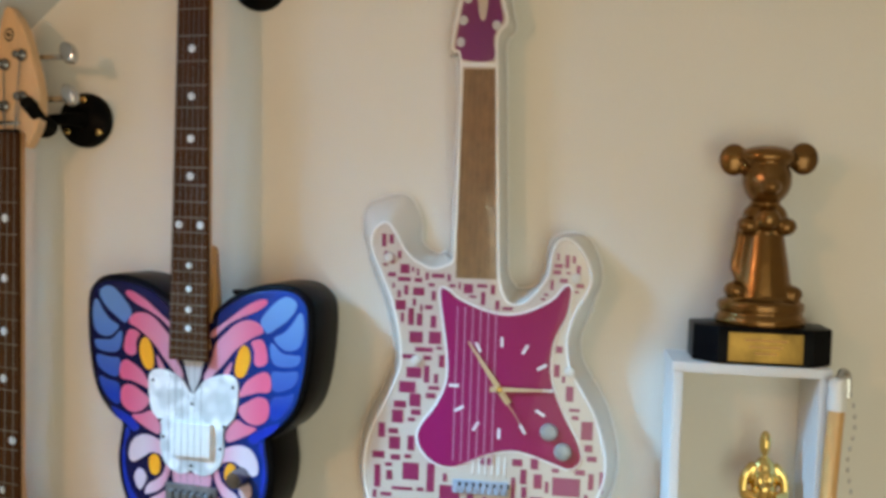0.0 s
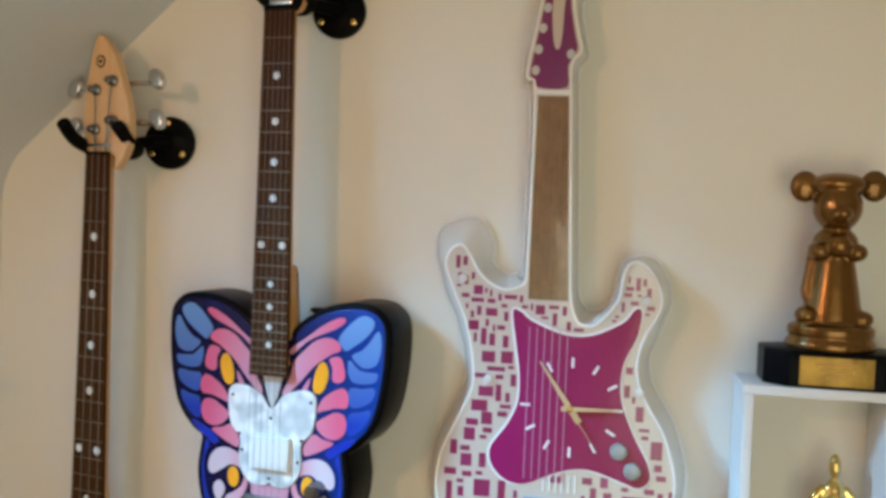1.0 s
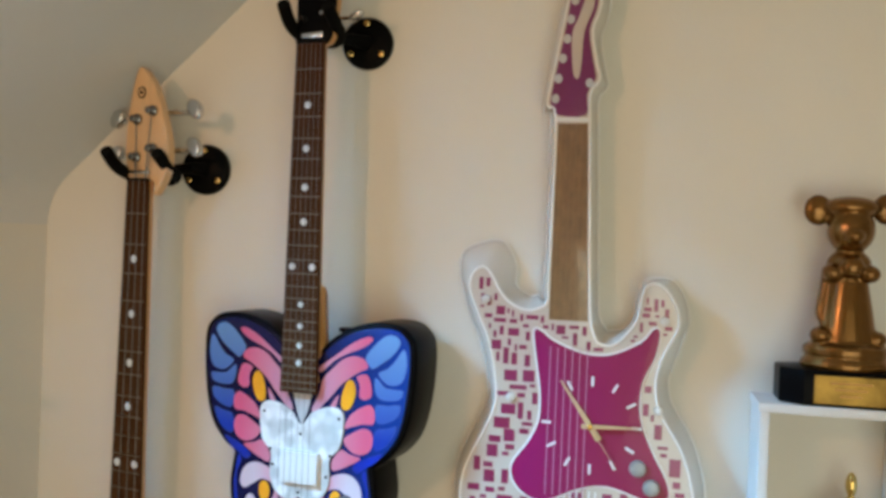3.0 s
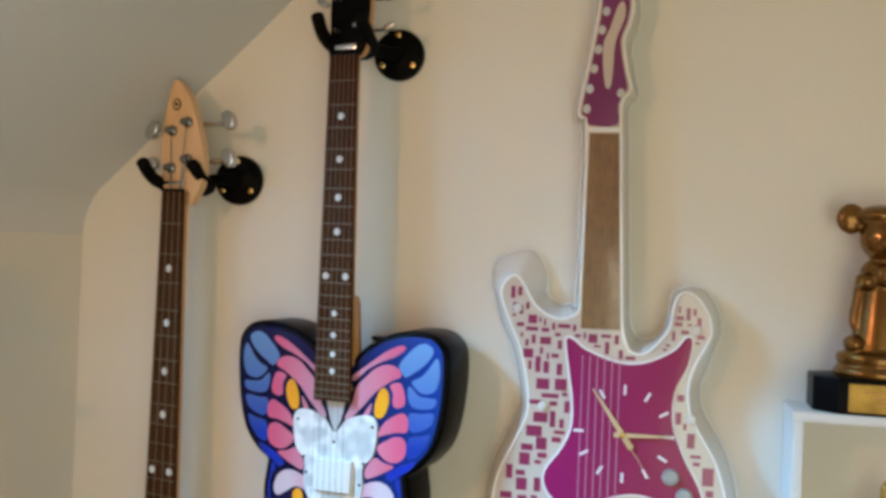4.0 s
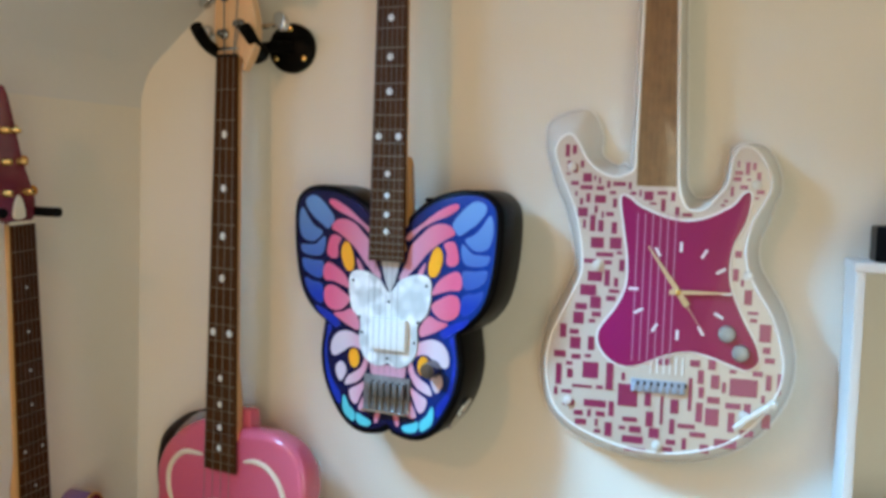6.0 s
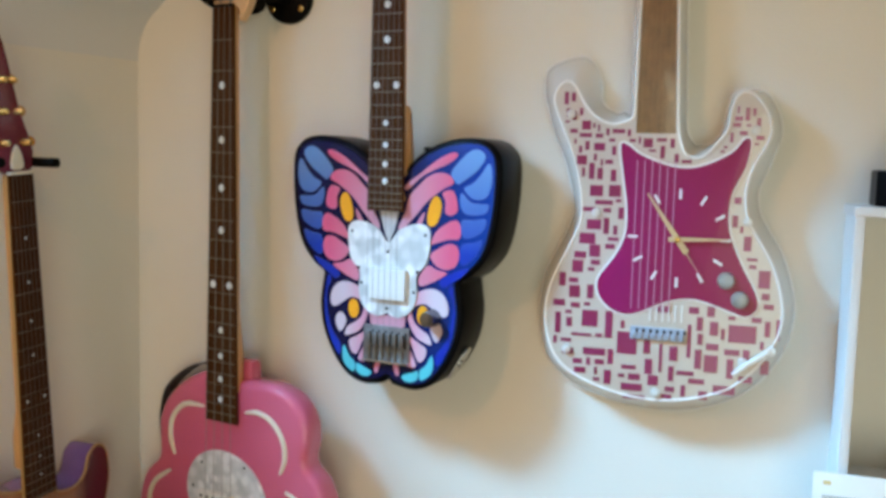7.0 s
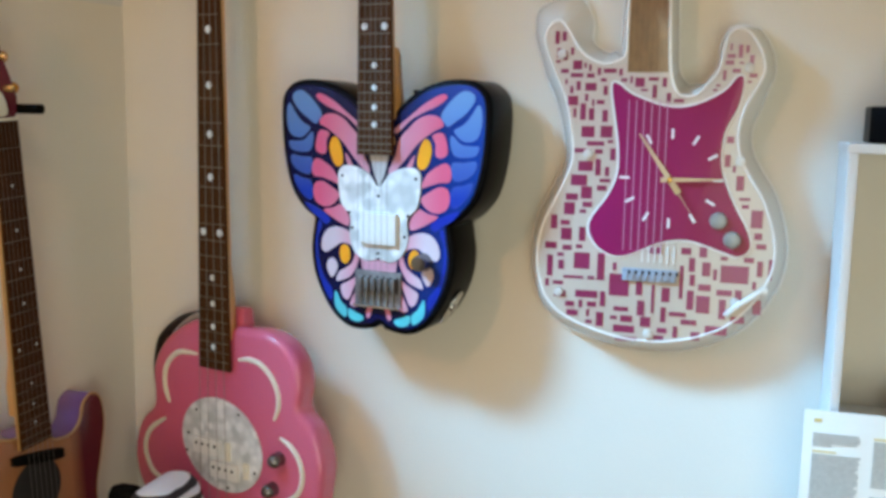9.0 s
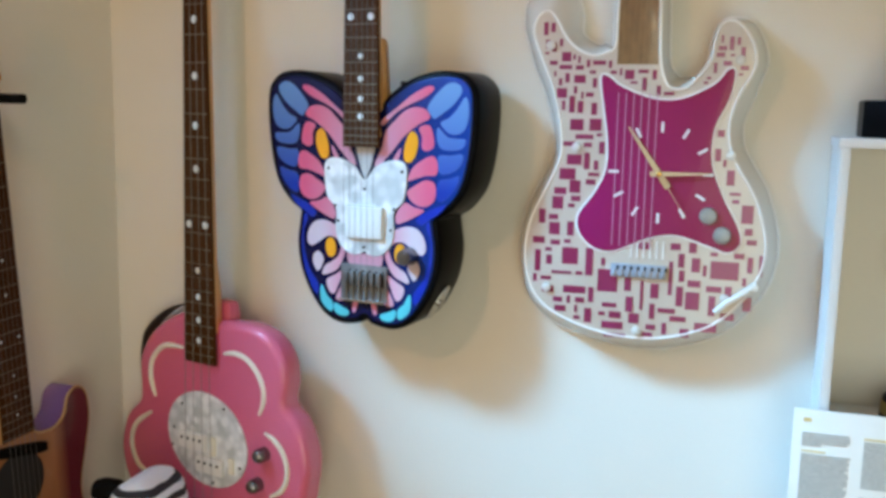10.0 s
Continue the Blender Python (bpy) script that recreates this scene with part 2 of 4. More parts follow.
def lathe(profile, seg=24, axis="z", at=(0, 0, 0), bm=None, sx=1.0, sy=1.0):
    """A turned shape from radius and height pairs."""
    bm = bm or bmesh.new()
    rings = []
    for rad, h in profile:
        ring = []
        for i in range(seg):
            a = 2 * math.pi * i / seg
            u, v = rad * math.cos(a) * sx, rad * math.sin(a) * sy
            co = {"z": (u, v, h), "y": (u, h, v), "x": (h, u, v)}[axis]
            ring.append(bm.verts.new(Vector(co) + Vector(at)))
        rings.append(ring)
    for a, b in zip(rings, rings[1:]):
        for i in range(seg):
            bm.faces.new((a[i], a[(i + 1) % seg], b[(i + 1) % seg], b[i]))
    bm.faces.new(rings[0]), bm.faces.new(rings[-1][::-1])
    return bm


def tube(path, rad, seg=10, bm=None):
    """A round bar along a path; rad is one radius or one for each point."""
    bm = bm or bmesh.new()
    path = [Vector(p) for p in path]
    rads = rad if isinstance(rad, (list, tuple)) else [rad] * len(path)
    rings = []
    for i, p in enumerate(path):
        d = (path[min(i + 1, len(path) - 1)] - path[max(i - 1, 0)]).normalized()
        u = d.orthogonal().normalized() if i == 0 else (u - d * u.dot(d)).normalized()
        w = d.cross(u)
        rings.append([bm.verts.new(p + rads[i] * (math.cos(2 * math.pi * k / seg) * u + math.sin(2 * math.pi * k / seg) * w)) for k in range(seg)])
    for a, b in zip(rings, rings[1:]):
        for i in range(seg):
            bm.faces.new((a[i], a[(i + 1) % seg], b[(i + 1) % seg], b[i]))
    bm.faces.new(rings[0]), bm.faces.new(rings[-1][::-1])
    return bm


def ball(at, rx, ry, rz, bm=None, seg=20):
    bm = bm or bmesh.new()
    made = bmesh.ops.create_uvsphere(bm, u_segments=seg, v_segments=seg * 2 // 3, radius=1)["verts"]
    for v in made:
        v.co = Vector((v.co.x * rx, v.co.y * ry, v.co.z * rz)) + Vector(at)
    return bm


def oval(cx, cz, rx, rz, tilt=0, n=28):
    c, s = math.cos(radians(tilt)), math.sin(radians(tilt))
    pts = []
    for i in range(n):
        a = 2 * math.pi * i / n
        x, z = rx * math.cos(a), rz * math.sin(a)
        pts.append(Vector((cx + c * x - s * z, cz + s * x + c * z)))
    return pts


def inside(x, z, pts):
    hit = False
    for i in range(len(pts)):
        (x1, z1), (x2, z2) = pts[i - 1], pts[i]
        if (z1 > z) != (z2 > z) and x < (x2 - x1) * (z - z1) / (z2 - z1) + x1:
            hit = not hit
    return hit


# ---------- the room ----------
CORNER = -0.88
LEAN = math.tan(radians(10))
SLOPE_FOOT, COVE = 1.81, 0.06


def quad(name, pts, depth, mat, label, category):
    """A plane piece of the setting with thickness along depth."""
    bm = bmesh.new()
    a = [bm.verts.new(p) for p in pts]
    b = [bm.verts.new(Vector(p) + Vector(depth)) for p in pts]
    k = len(pts)
    bm.faces.new(a), bm.faces.new(b[::-1])
    for i in range(k):
        bm.faces.new((a[i], b[i], b[(i + 1) % k], a[(i + 1) % k]))
    return solo(name, bm, mat, label, category, kind="structure")


def box_piece(name, lo, hi, mat, label, category):
    size = [h - l for l, h in zip(lo, hi)]
    bm = block(*size, at=[(l + h) / 2 for l, h in zip(lo, hi)], r=0)
    return solo(name, bm, mat, label, category, kind="structure")


box_piece("wall_north", (-1.4, 0, 0), (2.35, 0.15, 2.62), WALL, "cream painted plaster wall behind the hung guitars", "wall")
box_piece("floor", (-1.6, -2.75, -0.1), (2.35, 0.15, 0), FLOOR, "brown wooden floor of the attic room", "floor")
# closing walls added out of view, to bounce light and be reflected
box_piece("wall_east", (2.2, -2.6, 0), (2.35, 0, 2.62), UNSEEN_WALL, "added unseen wall closing the room, toned for bounce light", "wall")
# rear wall, out of view, with the opening for the added door
box_piece("wall_south", (-1.6, -2.75, 0), (-0.05, -2.6, 2.62), UNSEEN_WALL, "added unseen wall beside the rear door, toned for bounce light", "wall")
box_piece("wall_south_east", (1.55, -2.75, 0), (2.35, -2.6, 2.62), UNSEEN_WALL, "added unseen wall beside the rear door, toned for bounce light", "wall")
box_piece("wall_south_head", (-0.05, -2.75, 2.04), (1.55, -2.6, 2.62), UNSEEN_WALL, "added unseen wall over the rear door, toned for bounce light", "wall")
# door made up to hold the fill lamp
win = thing("added_door", pose(0.75, -2.68, 1.02), "added unseen glazed double door around the rear fill light", "door", kind="structure")
for x in (-0.77, -0.03, 0.03, 0.77):
    part("door_frame", block(0.056, 0.06, 2.04, (x, 0, 0), 0.004), WHITE, win)
for z in (-0.99, 0.99):
    for x in (-0.40, 0.40):
        part("door_rail", block(0.68, 0.055, 0.06, (x, 0, z), 0.004), WHITE, win)
for x in (-0.40, 0.40):
    pane = part("pane", block(0.68, 0.006, 1.92, (x, 0, 0), 0), GLASS, win)
    pane.visible_shadow = False

# knee wall, cove and sloping ceiling: one profile carried along the leaning side wall
profile = [(0.0, 0.0), (0.0, SLOPE_FOOT - COVE)]
for i in range(1, 8):
    a = radians(47 * i / 8)
    profile.append((COVE * 1.9 * (1 - math.cos(a)), SLOPE_FOOT - COVE + COVE * 1.9 * math.sin(a)))
e = profile[-1]


def swept(name, prof, ys, mat, label, category):
    bm = bmesh.new()
    rows = []
    for k in range(5):
        y = ys[0] + (ys[1] - ys[0]) * k / 4
        rows.append([bm.verts.new((CORNER + y * LEAN + px, y, pz)) for px, pz in prof] + [bm.verts.new((CORNER + y * LEAN + px - 0.1, y, pz + 0.06)) for px, pz in prof[::-1]])
    k = len(rows[0])
    for a, b in zip(rows, rows[1:]):
        for i in range(k):
            bm.faces.new((a[i], a[(i + 1) % k], b[(i + 1) % k], b[i]))
    bm.faces.new(rows[0]), bm.faces.new(rows[-1][::-1])
    return solo(name, bm, mat, label, category, kind="structure")


TOP = 2.5


def along(d):
    return (e[0] + d * math.cos(radians(43)), e[1] + d * math.sin(radians(43)))


slope_top = along((TOP + 0.05 - e[1]) / math.sin(radians(43)))
swept("wall_side", profile[:2], (0, -2.6), WALL, "cream painted knee wall meeting the sloping ceiling", "wall")
swept("ceiling_slope", profile[1:] + [slope_top], (0, -0.455), SLOPE, "pale grey sloping attic ceiling with a rounded foot", "ceiling")
swept("ceiling_slope_foot", profile[1:], (-0.455, -0.93), SLOPE, "pale grey sloping ceiling under the roof window", "ceiling")
swept("ceiling_slope_head", [along(0.42), slope_top], (-0.455, -0.93), SLOPE, "pale grey sloping ceiling over the roof window", "ceiling")
swept("ceiling_slope_rear", profile[1:] + [slope_top], (-0.93, -2.6), SLOPE, "pale grey sloping attic ceiling", "ceiling")
box_piece("ceiling", (-0.9, -2.75, TOP), (2.35, 0.15, TOP + 0.12), SLOPE, "plain pale ceiling", "ceiling")
u0, u1 = along(0.0), along(0.42)
at = Vector((CORNER - 0.692 * LEAN + (u0[0] + u1[0]) / 2 - 0.05, -0.692, (u0[1] + u1[1]) / 2 + 0.045))
roof = thing("window_2", Matrix.Translation(at) @ pose(0, 0, 0, 0, 0, 80) @ pose(0, 0, 0, 47, 0, 0), "white framed slanting roof window in the slope", "window", kind="structure")
for x in (-0.25, 0.25):
    part("window_frame", block(0.03, 0.04, 0.42, (x, 0, 0), 0.004), WHITE, roof)
for z in (-0.225, 0.225):
    part("window_frame", block(0.51, 0.04, 0.03, (0, 0, z), 0.004), WHITE, roof)
pane = part("pane", block(0.45, 0.006, 0.42, (0, 0, 0), 0), GLASS, roof)
pane.visible_shadow = False

# small ceiling lamp
lamp = thing("ceiling_lamp", pose(-0.74, -1.30, 2.16), "small white lamp on the sloping ceiling", "lamp")
part("ceiling_rose", lathe([(0.045, 0.03), (0.045, -0.012), (0.03, -0.02)], 24), WHITE, lamp)
part("stem", tube([(0, 0, -0.015), (0, 0, -0.05)], 0.008), WHITE, lamp)


# ---------- guitar parts ----------
def fret_at(n, length):
    return length * (1 - 2 ** (-n / 12))


def neck_parts(g, cx, nut_z, end_z, nut_w, end_w, length, frets, dots, thick=0.006, wood=MAPLE, board=ROSEWOOD, strings=6, bridge_z=None, spread=0.05, dot_r=0.0052, tilt=0.0, lift=-0.010, nut_mat=None):
    """Neck, fingerboard, frets, dots, nut and strings, in the face's own axes; the board's top stands at y = lift."""
    def half(z):
        return 0.5 * (nut_w + (end_w - nut_w) * (nut_z - z) / (nut_z - end_z))

    def mid(z):
        return cx + tilt * (nut_z - z)
    pts = [(mid(nut_z) - half(nut_z), nut_z), (mid(nut_z) + half(nut_z), nut_z), (mid(end_z) + half(end_z), end_z), (mid(end_z) - half(end_z), end_z)]
    part("fingerboard", slab([Vector(p) for p in pts], lift, lift + thick, 0.0008), board, g, "dark rosewood fingerboard")
    # rounded back of the neck
    bm = bmesh.new()
    rows = []
    for z in [nut_z + (end_z + 0.05 - nut_z) * k / 10 for k in range(11)]:
        h = half(z) * 0.985
        d = 0.017 + (0.012 if z < end_z + 0.12 else 0.0)
        rows.append([bm.verts.new((mid(z) - h * math.cos(math.pi * i / 10), lift + thick + d * math.sin(math.pi * i / 10) ** 0.75, z)) for i in range(11)])
    for a, b in zip(rows, rows[1:]):
        for i in range(10):
            bm.faces.new((a[i], a[i + 1], b[i + 1], b[i]))
        bm.faces.new((a[10], a[0], b[0], b[10]))
    bm.faces.new(rows[0]), bm.faces.new(rows[-1][::-1])
    part("neck", bm, wood, g, "amber varnished maple neck")
    part("nut", block(2 * half(nut_z), 0.007, 0.004, (mid(nut_z), lift + 0.001, nut_z + 0.002), 0.0008), nut_mat or CREAM, g)
    for n in range(1, frets + 1):
        z = nut_z - fret_at(n, length)
        if z < end_z + 0.002:
            break
        part("fret", block(2 * half(z) * 0.98, 0.0014, 0.0012, (mid(z), lift - 0.0003, z), 0.0004), FRETWIRE, g)
    for n in dots:
        z = nut_z - 0.5 * (fret_at(n - 1, length) + fret_at(n, length))
        for off in ((-0.3, 0.3) if n == 12 else (0,)):
            r = dot_r if n < 13 else dot_r * 0.85
            part("inlay_dot", lathe([(0.9 * r, lift - 0.0006), (r, lift - 0.0003), (r, lift + 0.001)], 14, "y", (mid(z) + off * 2 * half(z), 0, z)), DOT, g)
    if bridge_z is not None:
        for i in range(strings):
            f = i / (strings - 1) - 0.5
            part("string", tube([(mid(nut_z) + f * nut_w * 0.82, lift - 0.002, nut_z + 0.004), (mid(bridge_z) + f * spread, lift - 0.006, bridge_z)], 0.0003 if strings == 6 else 0.00045, 6), STEEL, g)


def wall_hanger(x, z, neck_x, neck_y, neck_z, turn=0, half=0.03):
    """A round wall plate with an arm that ends in a padded fork."""
    g = thing("guitar_hanger", pose(x, 0, z), "black metal guitar hanger screwed to the wall", "hanger", "guitar hangers")
    part("wall_plate", lathe([(0.034, -0.013), (0.0375, -0.011), (0.039, -0.007), (0.039, 0.0)], 32, "y"), BLACK_METAL, g)
    for a in (90, 215, 325):
        part("screw", lathe([(0.0030, -0.0150), (0.0045, -0.0142), (0.0045, -0.012)], 12, "y", (0.029 * math.cos(radians(a)), 0, 0.029 * math.sin(radians(a)))), BRASS, g, "brass screw")
    dx, dz = neck_x - x, neck_z - z
    part("arm", tube([(0, -0.012, 0), (0.2 * dx, -0.03, 0), (0.75 * dx, neck_y + 0.05, 0.5 * dz), (dx, neck_y + 0.045, dz - 0.01)], [0.011, 0.009, 0.008, 0.008], 14), BLACK_METAL, g)
    c, s = math.cos(radians(turn)), math.sin(radians(turn))
    for side in (-1, 1):
        h = side * half * (0.78 if side < 0 else 1.0)
        path = [(dx, neck_y + 0.045, dz - 0.01), (dx + 0.6 * h * c, neck_y + 0.042, dz - 0.012), (dx + h * c, neck_y + 0.020 - h * s, dz - 0.006), (dx + 1.08 * h * c, neck_y - 0.012 - h * s, dz + 0.004), (dx + 1.02 * h * c, neck_y - 0.040 - h * s, dz + 0.022)]
        part("fork_prong", tube(curve(path, 4, False), 0.0095, 12), RUBBER, g, "black rubber padded prong")
    return g


def tuner(g, x, z, side, y=0.004, reach=0.03, big=False):
    """A post on the face of the head, and a shaft and button at its side."""
    k = 1.5 if big else 1.0
    t = part("tuning_machine", lathe([(0.0030 * k, y - 0.014), (0.0036 * k, y - 0.013), (0.0028 * k, y - 0.010), (0.0040 * k, y - 0.006), (0.0055 * k, y - 0.004), (0.0056 * k, y)], 14, "y", (x, 0, z)), DARK_CHROME, g, "chrome tuning machine")
    part("shaft", tube([(x, y + 0.022, z), (x + side * reach, y + 0.022, z)], 0.0028 * k, 8), CHROME, t)
    size = (0.0075 * k, 0.0105 * k, side * 30) if big else (0.011, 0.0055, side * 24)
    part("button", slab(oval(x + side * (reach + 0.008 * k), z + 0.003 * k, *size), y + 0.014, y + 0.028, 0.004), CHROME, t)


# ---------- butterfly guitar ----------
bf = thing("butterfly_guitar", pose(-0.396, -0.098, 1.5, 0, 0, -9), "butterfly-shaped electric guitar painted pink and blue, on a wall hanger", "guitar", "hung guitars")
half_wing = [(0.012, -0.224), (0.040, -0.228), (0.063, -0.221), (0.082, -0.204), (0.099, -0.177), (0.110, -0.148), (0.114, -0.115), (0.110, -0.083), (0.110, -0.067), (0.128, -0.054), (0.148, -0.029),
             (0.159, 0.006), (0.165, 0.053), (0.165, 0.098), (0.157, 0.116), (0.139, 0.127), (0.106, 0.128), (0.072, 0.119), (0.044, 0.102), (0.022, 0.082)]
wings = [(0.0, -0.216)] + half_wing + [(0.0, 0.072)] + [(-x, z) for x, z in half_wing[::-1]]
wing_line = curve(wings, 4)
part("body", slab(inset(wing_line, -0.0045), 0.002, 0.086, 0.006), BLACK, bf, "glossy black body")
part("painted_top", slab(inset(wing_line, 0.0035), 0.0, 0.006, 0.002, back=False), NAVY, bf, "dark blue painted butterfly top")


def wing_cell(mat, *pts):
    """One painted field of the wing, and its mirror image on the other wing."""
    line = curve(pts, 4)
    for side in (1, -1):
        part("wing_cell", slab([Vector((side * 0.955 * (p[0] + 0.014), p[1])) for p in line], -0.0008, 0.001), mat, bf)


wing_cell(PINK_CELL, (0.012, 0.064), (0.037, 0.082), (0.062, 0.100), (0.084, 0.111), (0.095, 0.112), (0.095, 0.106), (0.080, 0.096), (0.058, 0.087), (0.037, 0.076), (0.016, 0.058))
wing_cell(PINK_CELL, (0.014, 0.030), (0.020, 0.050), (0.037, 0.067), (0.050, 0.078), (0.067, 0.084), (0.084, 0.081), (0.091, 0.070), (0.076, 0.062), (0.059, 0.051), (0.046, 0.040), (0.033, 0.025), (0.018, 0.010), (0.007, -0.004), (0.002, 0.004), (0.008, 0.016))
wing_cell(PINK_CELL, (0.045, 0.028), (0.041, 0.012), (0.030, 0.001), (0.034, 0.014))
wing_cell(BLUE_CELL, (0.087, 0.084), (0.101, 0.102), (0.117, 0.115), (0.129, 0.117), (0.139, 0.111), (0.138, 0.101), (0.126, 0.087), (0.112, 0.077), (0.099, 0.069), (0.094, 0.072))
wing_cell(BLUE_CELL, (0.108, 0.063), (0.122, 0.071), (0.134, 0.083), (0.145, 0.098), (0.150, 0.091), (0.151, 0.073), (0.146, 0.056), (0.135, 0.049), (0.121, 0.050))
wing_cell(BLUE_CELL, (0.104, 0.057), (0.119, 0.045), (0.135, 0.043), (0.147, 0.042), (0.143, 0.031), (0.127, 0.027), (0.110, 0.029), (0.103, 0.041))
wing_cell(BLUE_CELL, (0.106, 0.019), (0.123, 0.020), (0.143, 0.022), (0.141, 0.008), (0.128, -0.002), (0.111, -0.006), (0.105, 0.004))
wing_cell(BLUE_CELL, (0.107, -0.015), (0.124, -0.011), (0.138, -0.007), (0.136, -0.019), (0.124, -0.035), (0.109, -0.044), (0.103, -0.034))
wing_cell(PINK_CELL, (0.074, 0.056), (0.089, 0.060), (0.096, 0.049), (0.098, 0.032), (0.088, 0.025), (0.079, 0.029), (0.079, 0.044))
wing_cell(ORANGE, (0.062, 0.051), (0.070, 0.047), (0.073, 0.034), (0.068, 0.017), (0.060, 0.008), (0.051, 0.011), (0.050, 0.025), (0.055, 0.042))
wing_cell(PINK_CELL, (0.056, -0.017), (0.066, 0.002), (0.085, 0.015), (0.098, 0.018), (0.105, 0.007), (0.102, -0.007), (0.086, -0.009), (0.069, -0.014))
wing_cell(PINK_CELL, (0.056, -0.033), (0.071, -0.022), (0.086, -0.015), (0.099, -0.018), (0.103, -0.032), (0.097, -0.046), (0.082, -0.052), (0.066, -0.047))
wing_cell(PINK_CELL, (0.038, -0.066), (0.052, -0.048), (0.067, -0.053), (0.084, -0.057), (0.069, -0.067), (0.052, -0.075), (0.040, -0.078))
wing_cell(DEEP_BLUE, (0.072, -0.070), (0.090, -0.057), (0.118, -0.047), (0.108, -0.060), (0.092, -0.070), (0.080, -0.078))
wing_cell(BLUSH_CELL, (0.034, -0.090), (0.056, -0.081), (0.074, -0.084), (0.085, -0.096), (0.088, -0.112), (0.081, -0.120), (0.067, -0.113), (0.052, -0.104), (0.039, -0.105), (0.031, -0.108))
wing_cell(ORANGE, (0.045, -0.106), (0.053, -0.110), (0.055, -0.121), (0.051, -0.132), (0.043, -0.134), (0.037, -0.126), (0.038, -0.113))
wing_cell(BLUSH_CELL, (0.025, -0.113), (0.032, -0.131), (0.044, -0.141), (0.056, -0.148), (0.061, -0.161), (0.049, -0.159), (0.035, -0.152), (0.025, -0.137), (0.021, -0.125))
wing_cell(BLUSH_CELL, (0.059, -0.140), (0.067, -0.128), (0.076, -0.132), (0.078, -0.144), (0.069, -0.157))
wing_cell(BLUSH_CELL, (0.024, -0.153), (0.040, -0.161), (0.053, -0.169), (0.049, -0.184), (0.040, -0.188), (0.032, -0.173))
wing_cell(BLUSH_CELL, (0.013, -0.158), (0.024, -0.170), (0.036, -0.193), (0.028, -0.198), (0.017, -0.192), (0.011, -0.175))
wing_cell(BLUSH_CELL, (-0.003, -0.194), (0.006, -0.198), (0.007, -0.211), (0.002, -0.211))
wing_cell(TEAL, (0.043, -0.201), (0.053, -0.192), (0.062, -0.177), (0.065, -0.187), (0.062, -0.203), (0.049, -0.214), (0.043, -0.213))
wing_cell(TEAL, (0.013, -0.212), (0.027, -0.206), (0.039, -0.202), (0.039, -0.213), (0.031, -0.219), (0.018, -0.219))
wing_cell(DEEP_BLUE, (0.069, -0.176), (0.084, -0.156), (0.093, -0.131), (0.095, -0.099), (0.088, -0.082), (0.090, -0.074), (0.094, -0.076), (0.096, -0.091), (0.099, -0.114), (0.094, -0.150), (0.082, -0.178), (0.071, -0.192))
wing_cell(BLUSH_CELL, (0.005, -0.152), (0.011, -0.166), (0.014, -0.190), (0.008, -0.192), (0.004, -0.172))
part("pale_wedge", slab([Vector(p) for p in ((-0.016, 0.03), (0.016, 0.03), (0.008, -0.002), (0, -0.02), (-0.008, -0.002))], -0.0008, 0.001), PALE_GREY, bf)
part("pink_bar", slab([Vector(p) for p in ((-0.03, -0.125), (0.03, -0.125), (0.028, -0.14), (0, -0.148), (-0.028, -0.14))], -0.0008, 0.001), PINK_CELL, bf)
guard = [(0.0, -0.019), (0.017, 0.000), (0.038, 0.009), (0.056, 0.010), (0.066, 0.002), (0.067, -0.018), (0.062, -0.046), (0.047, -0.064), (0.048, -0.094), (0.039, -0.116), (0.021, -0.127), (0.006, -0.125)]
guard_line = curve(guard + [(0.0, -0.121)] + [(-x, z) for x, z in guard[:0:-1]], 4)
pg = part("pickguard", slab(guard_line, -0.0030, 0.001, 0.0008), PEARL, bf, "white pearloid pickguard")
for x, z in ((0.060, -0.005), (-0.060, -0.005), (0.048, -0.058), (-0.048, -0.058), (0.043, -0.088), (-0.043, -0.080), (0.0, -0.032), (0.0, -0.115)):
    part("screw", lathe([(0.0012, -0.0042), (0.0022, -0.0038), (0.0022, -0.003)], 10, "y", (x, 0, z)), BLACK_METAL, pg)
part("pickup", block(0.060, 0.012, 0.046, (0.002, -0.004, -0.079), 0.003), WHITE_PLASTIC, bf, "white plastic pickup")
br = part("bridge", block(0.076, 0.004, 0.052, (0.0, -0.002, -0.167), 0.001), DULL_CHROME, bf, "chrome bridge with six saddles")
for i in range(6):
    x = (i - 2.5) * 0.0108
    part("saddle", block(0.0075, 0.008, 0.020, (x, -0.007, -0.160), 0.0015), DULL_CHROME, br)
    # dark strip stands in for the shade between saddles
    part("saddle_gap_shade", block(0.0022, 0.0012, 0.024, (x + 0.0054, -0.0046, -0.160), 0), DARK, br)
    part("saddle_screw", tube([(x, -0.006, -0.172), (x, -0.006, -0.190)], 0.0016, 8), FRETWIRE, br)
part("bridge_lip", block(0.076, 0.010, 0.003, (0, -0.006, -0.1925), 0.0008), CHROME, br)
# chrome darkened so its base colour carries the knob's dark reflection
part("control_knob", lathe([(0.006, -0.022), (0.0105, -0.021), (0.0118, -0.016), (0.0125, -0.002), (0.0135, 0.0)], 24, "y", (0.073, 0, -0.122)), DARK_CHROME, bf, "domed chrome control knob")
jack = part("jack_plate", slab(oval(0, 0, 0.016, 0.030), -0.001, 0.002, 0.001), CHROME, bf, "oval chrome jack plate", pose(0.0970, 0.045, -0.1935) @ pose(0, 0, 0, 0, 32, 0) @ pose(0, 0, 0, 0, 0, 90))
part("socket", lathe([(0.006, -0.005), (0.006, 0.002)], 16, "y"), CHROME, jack)
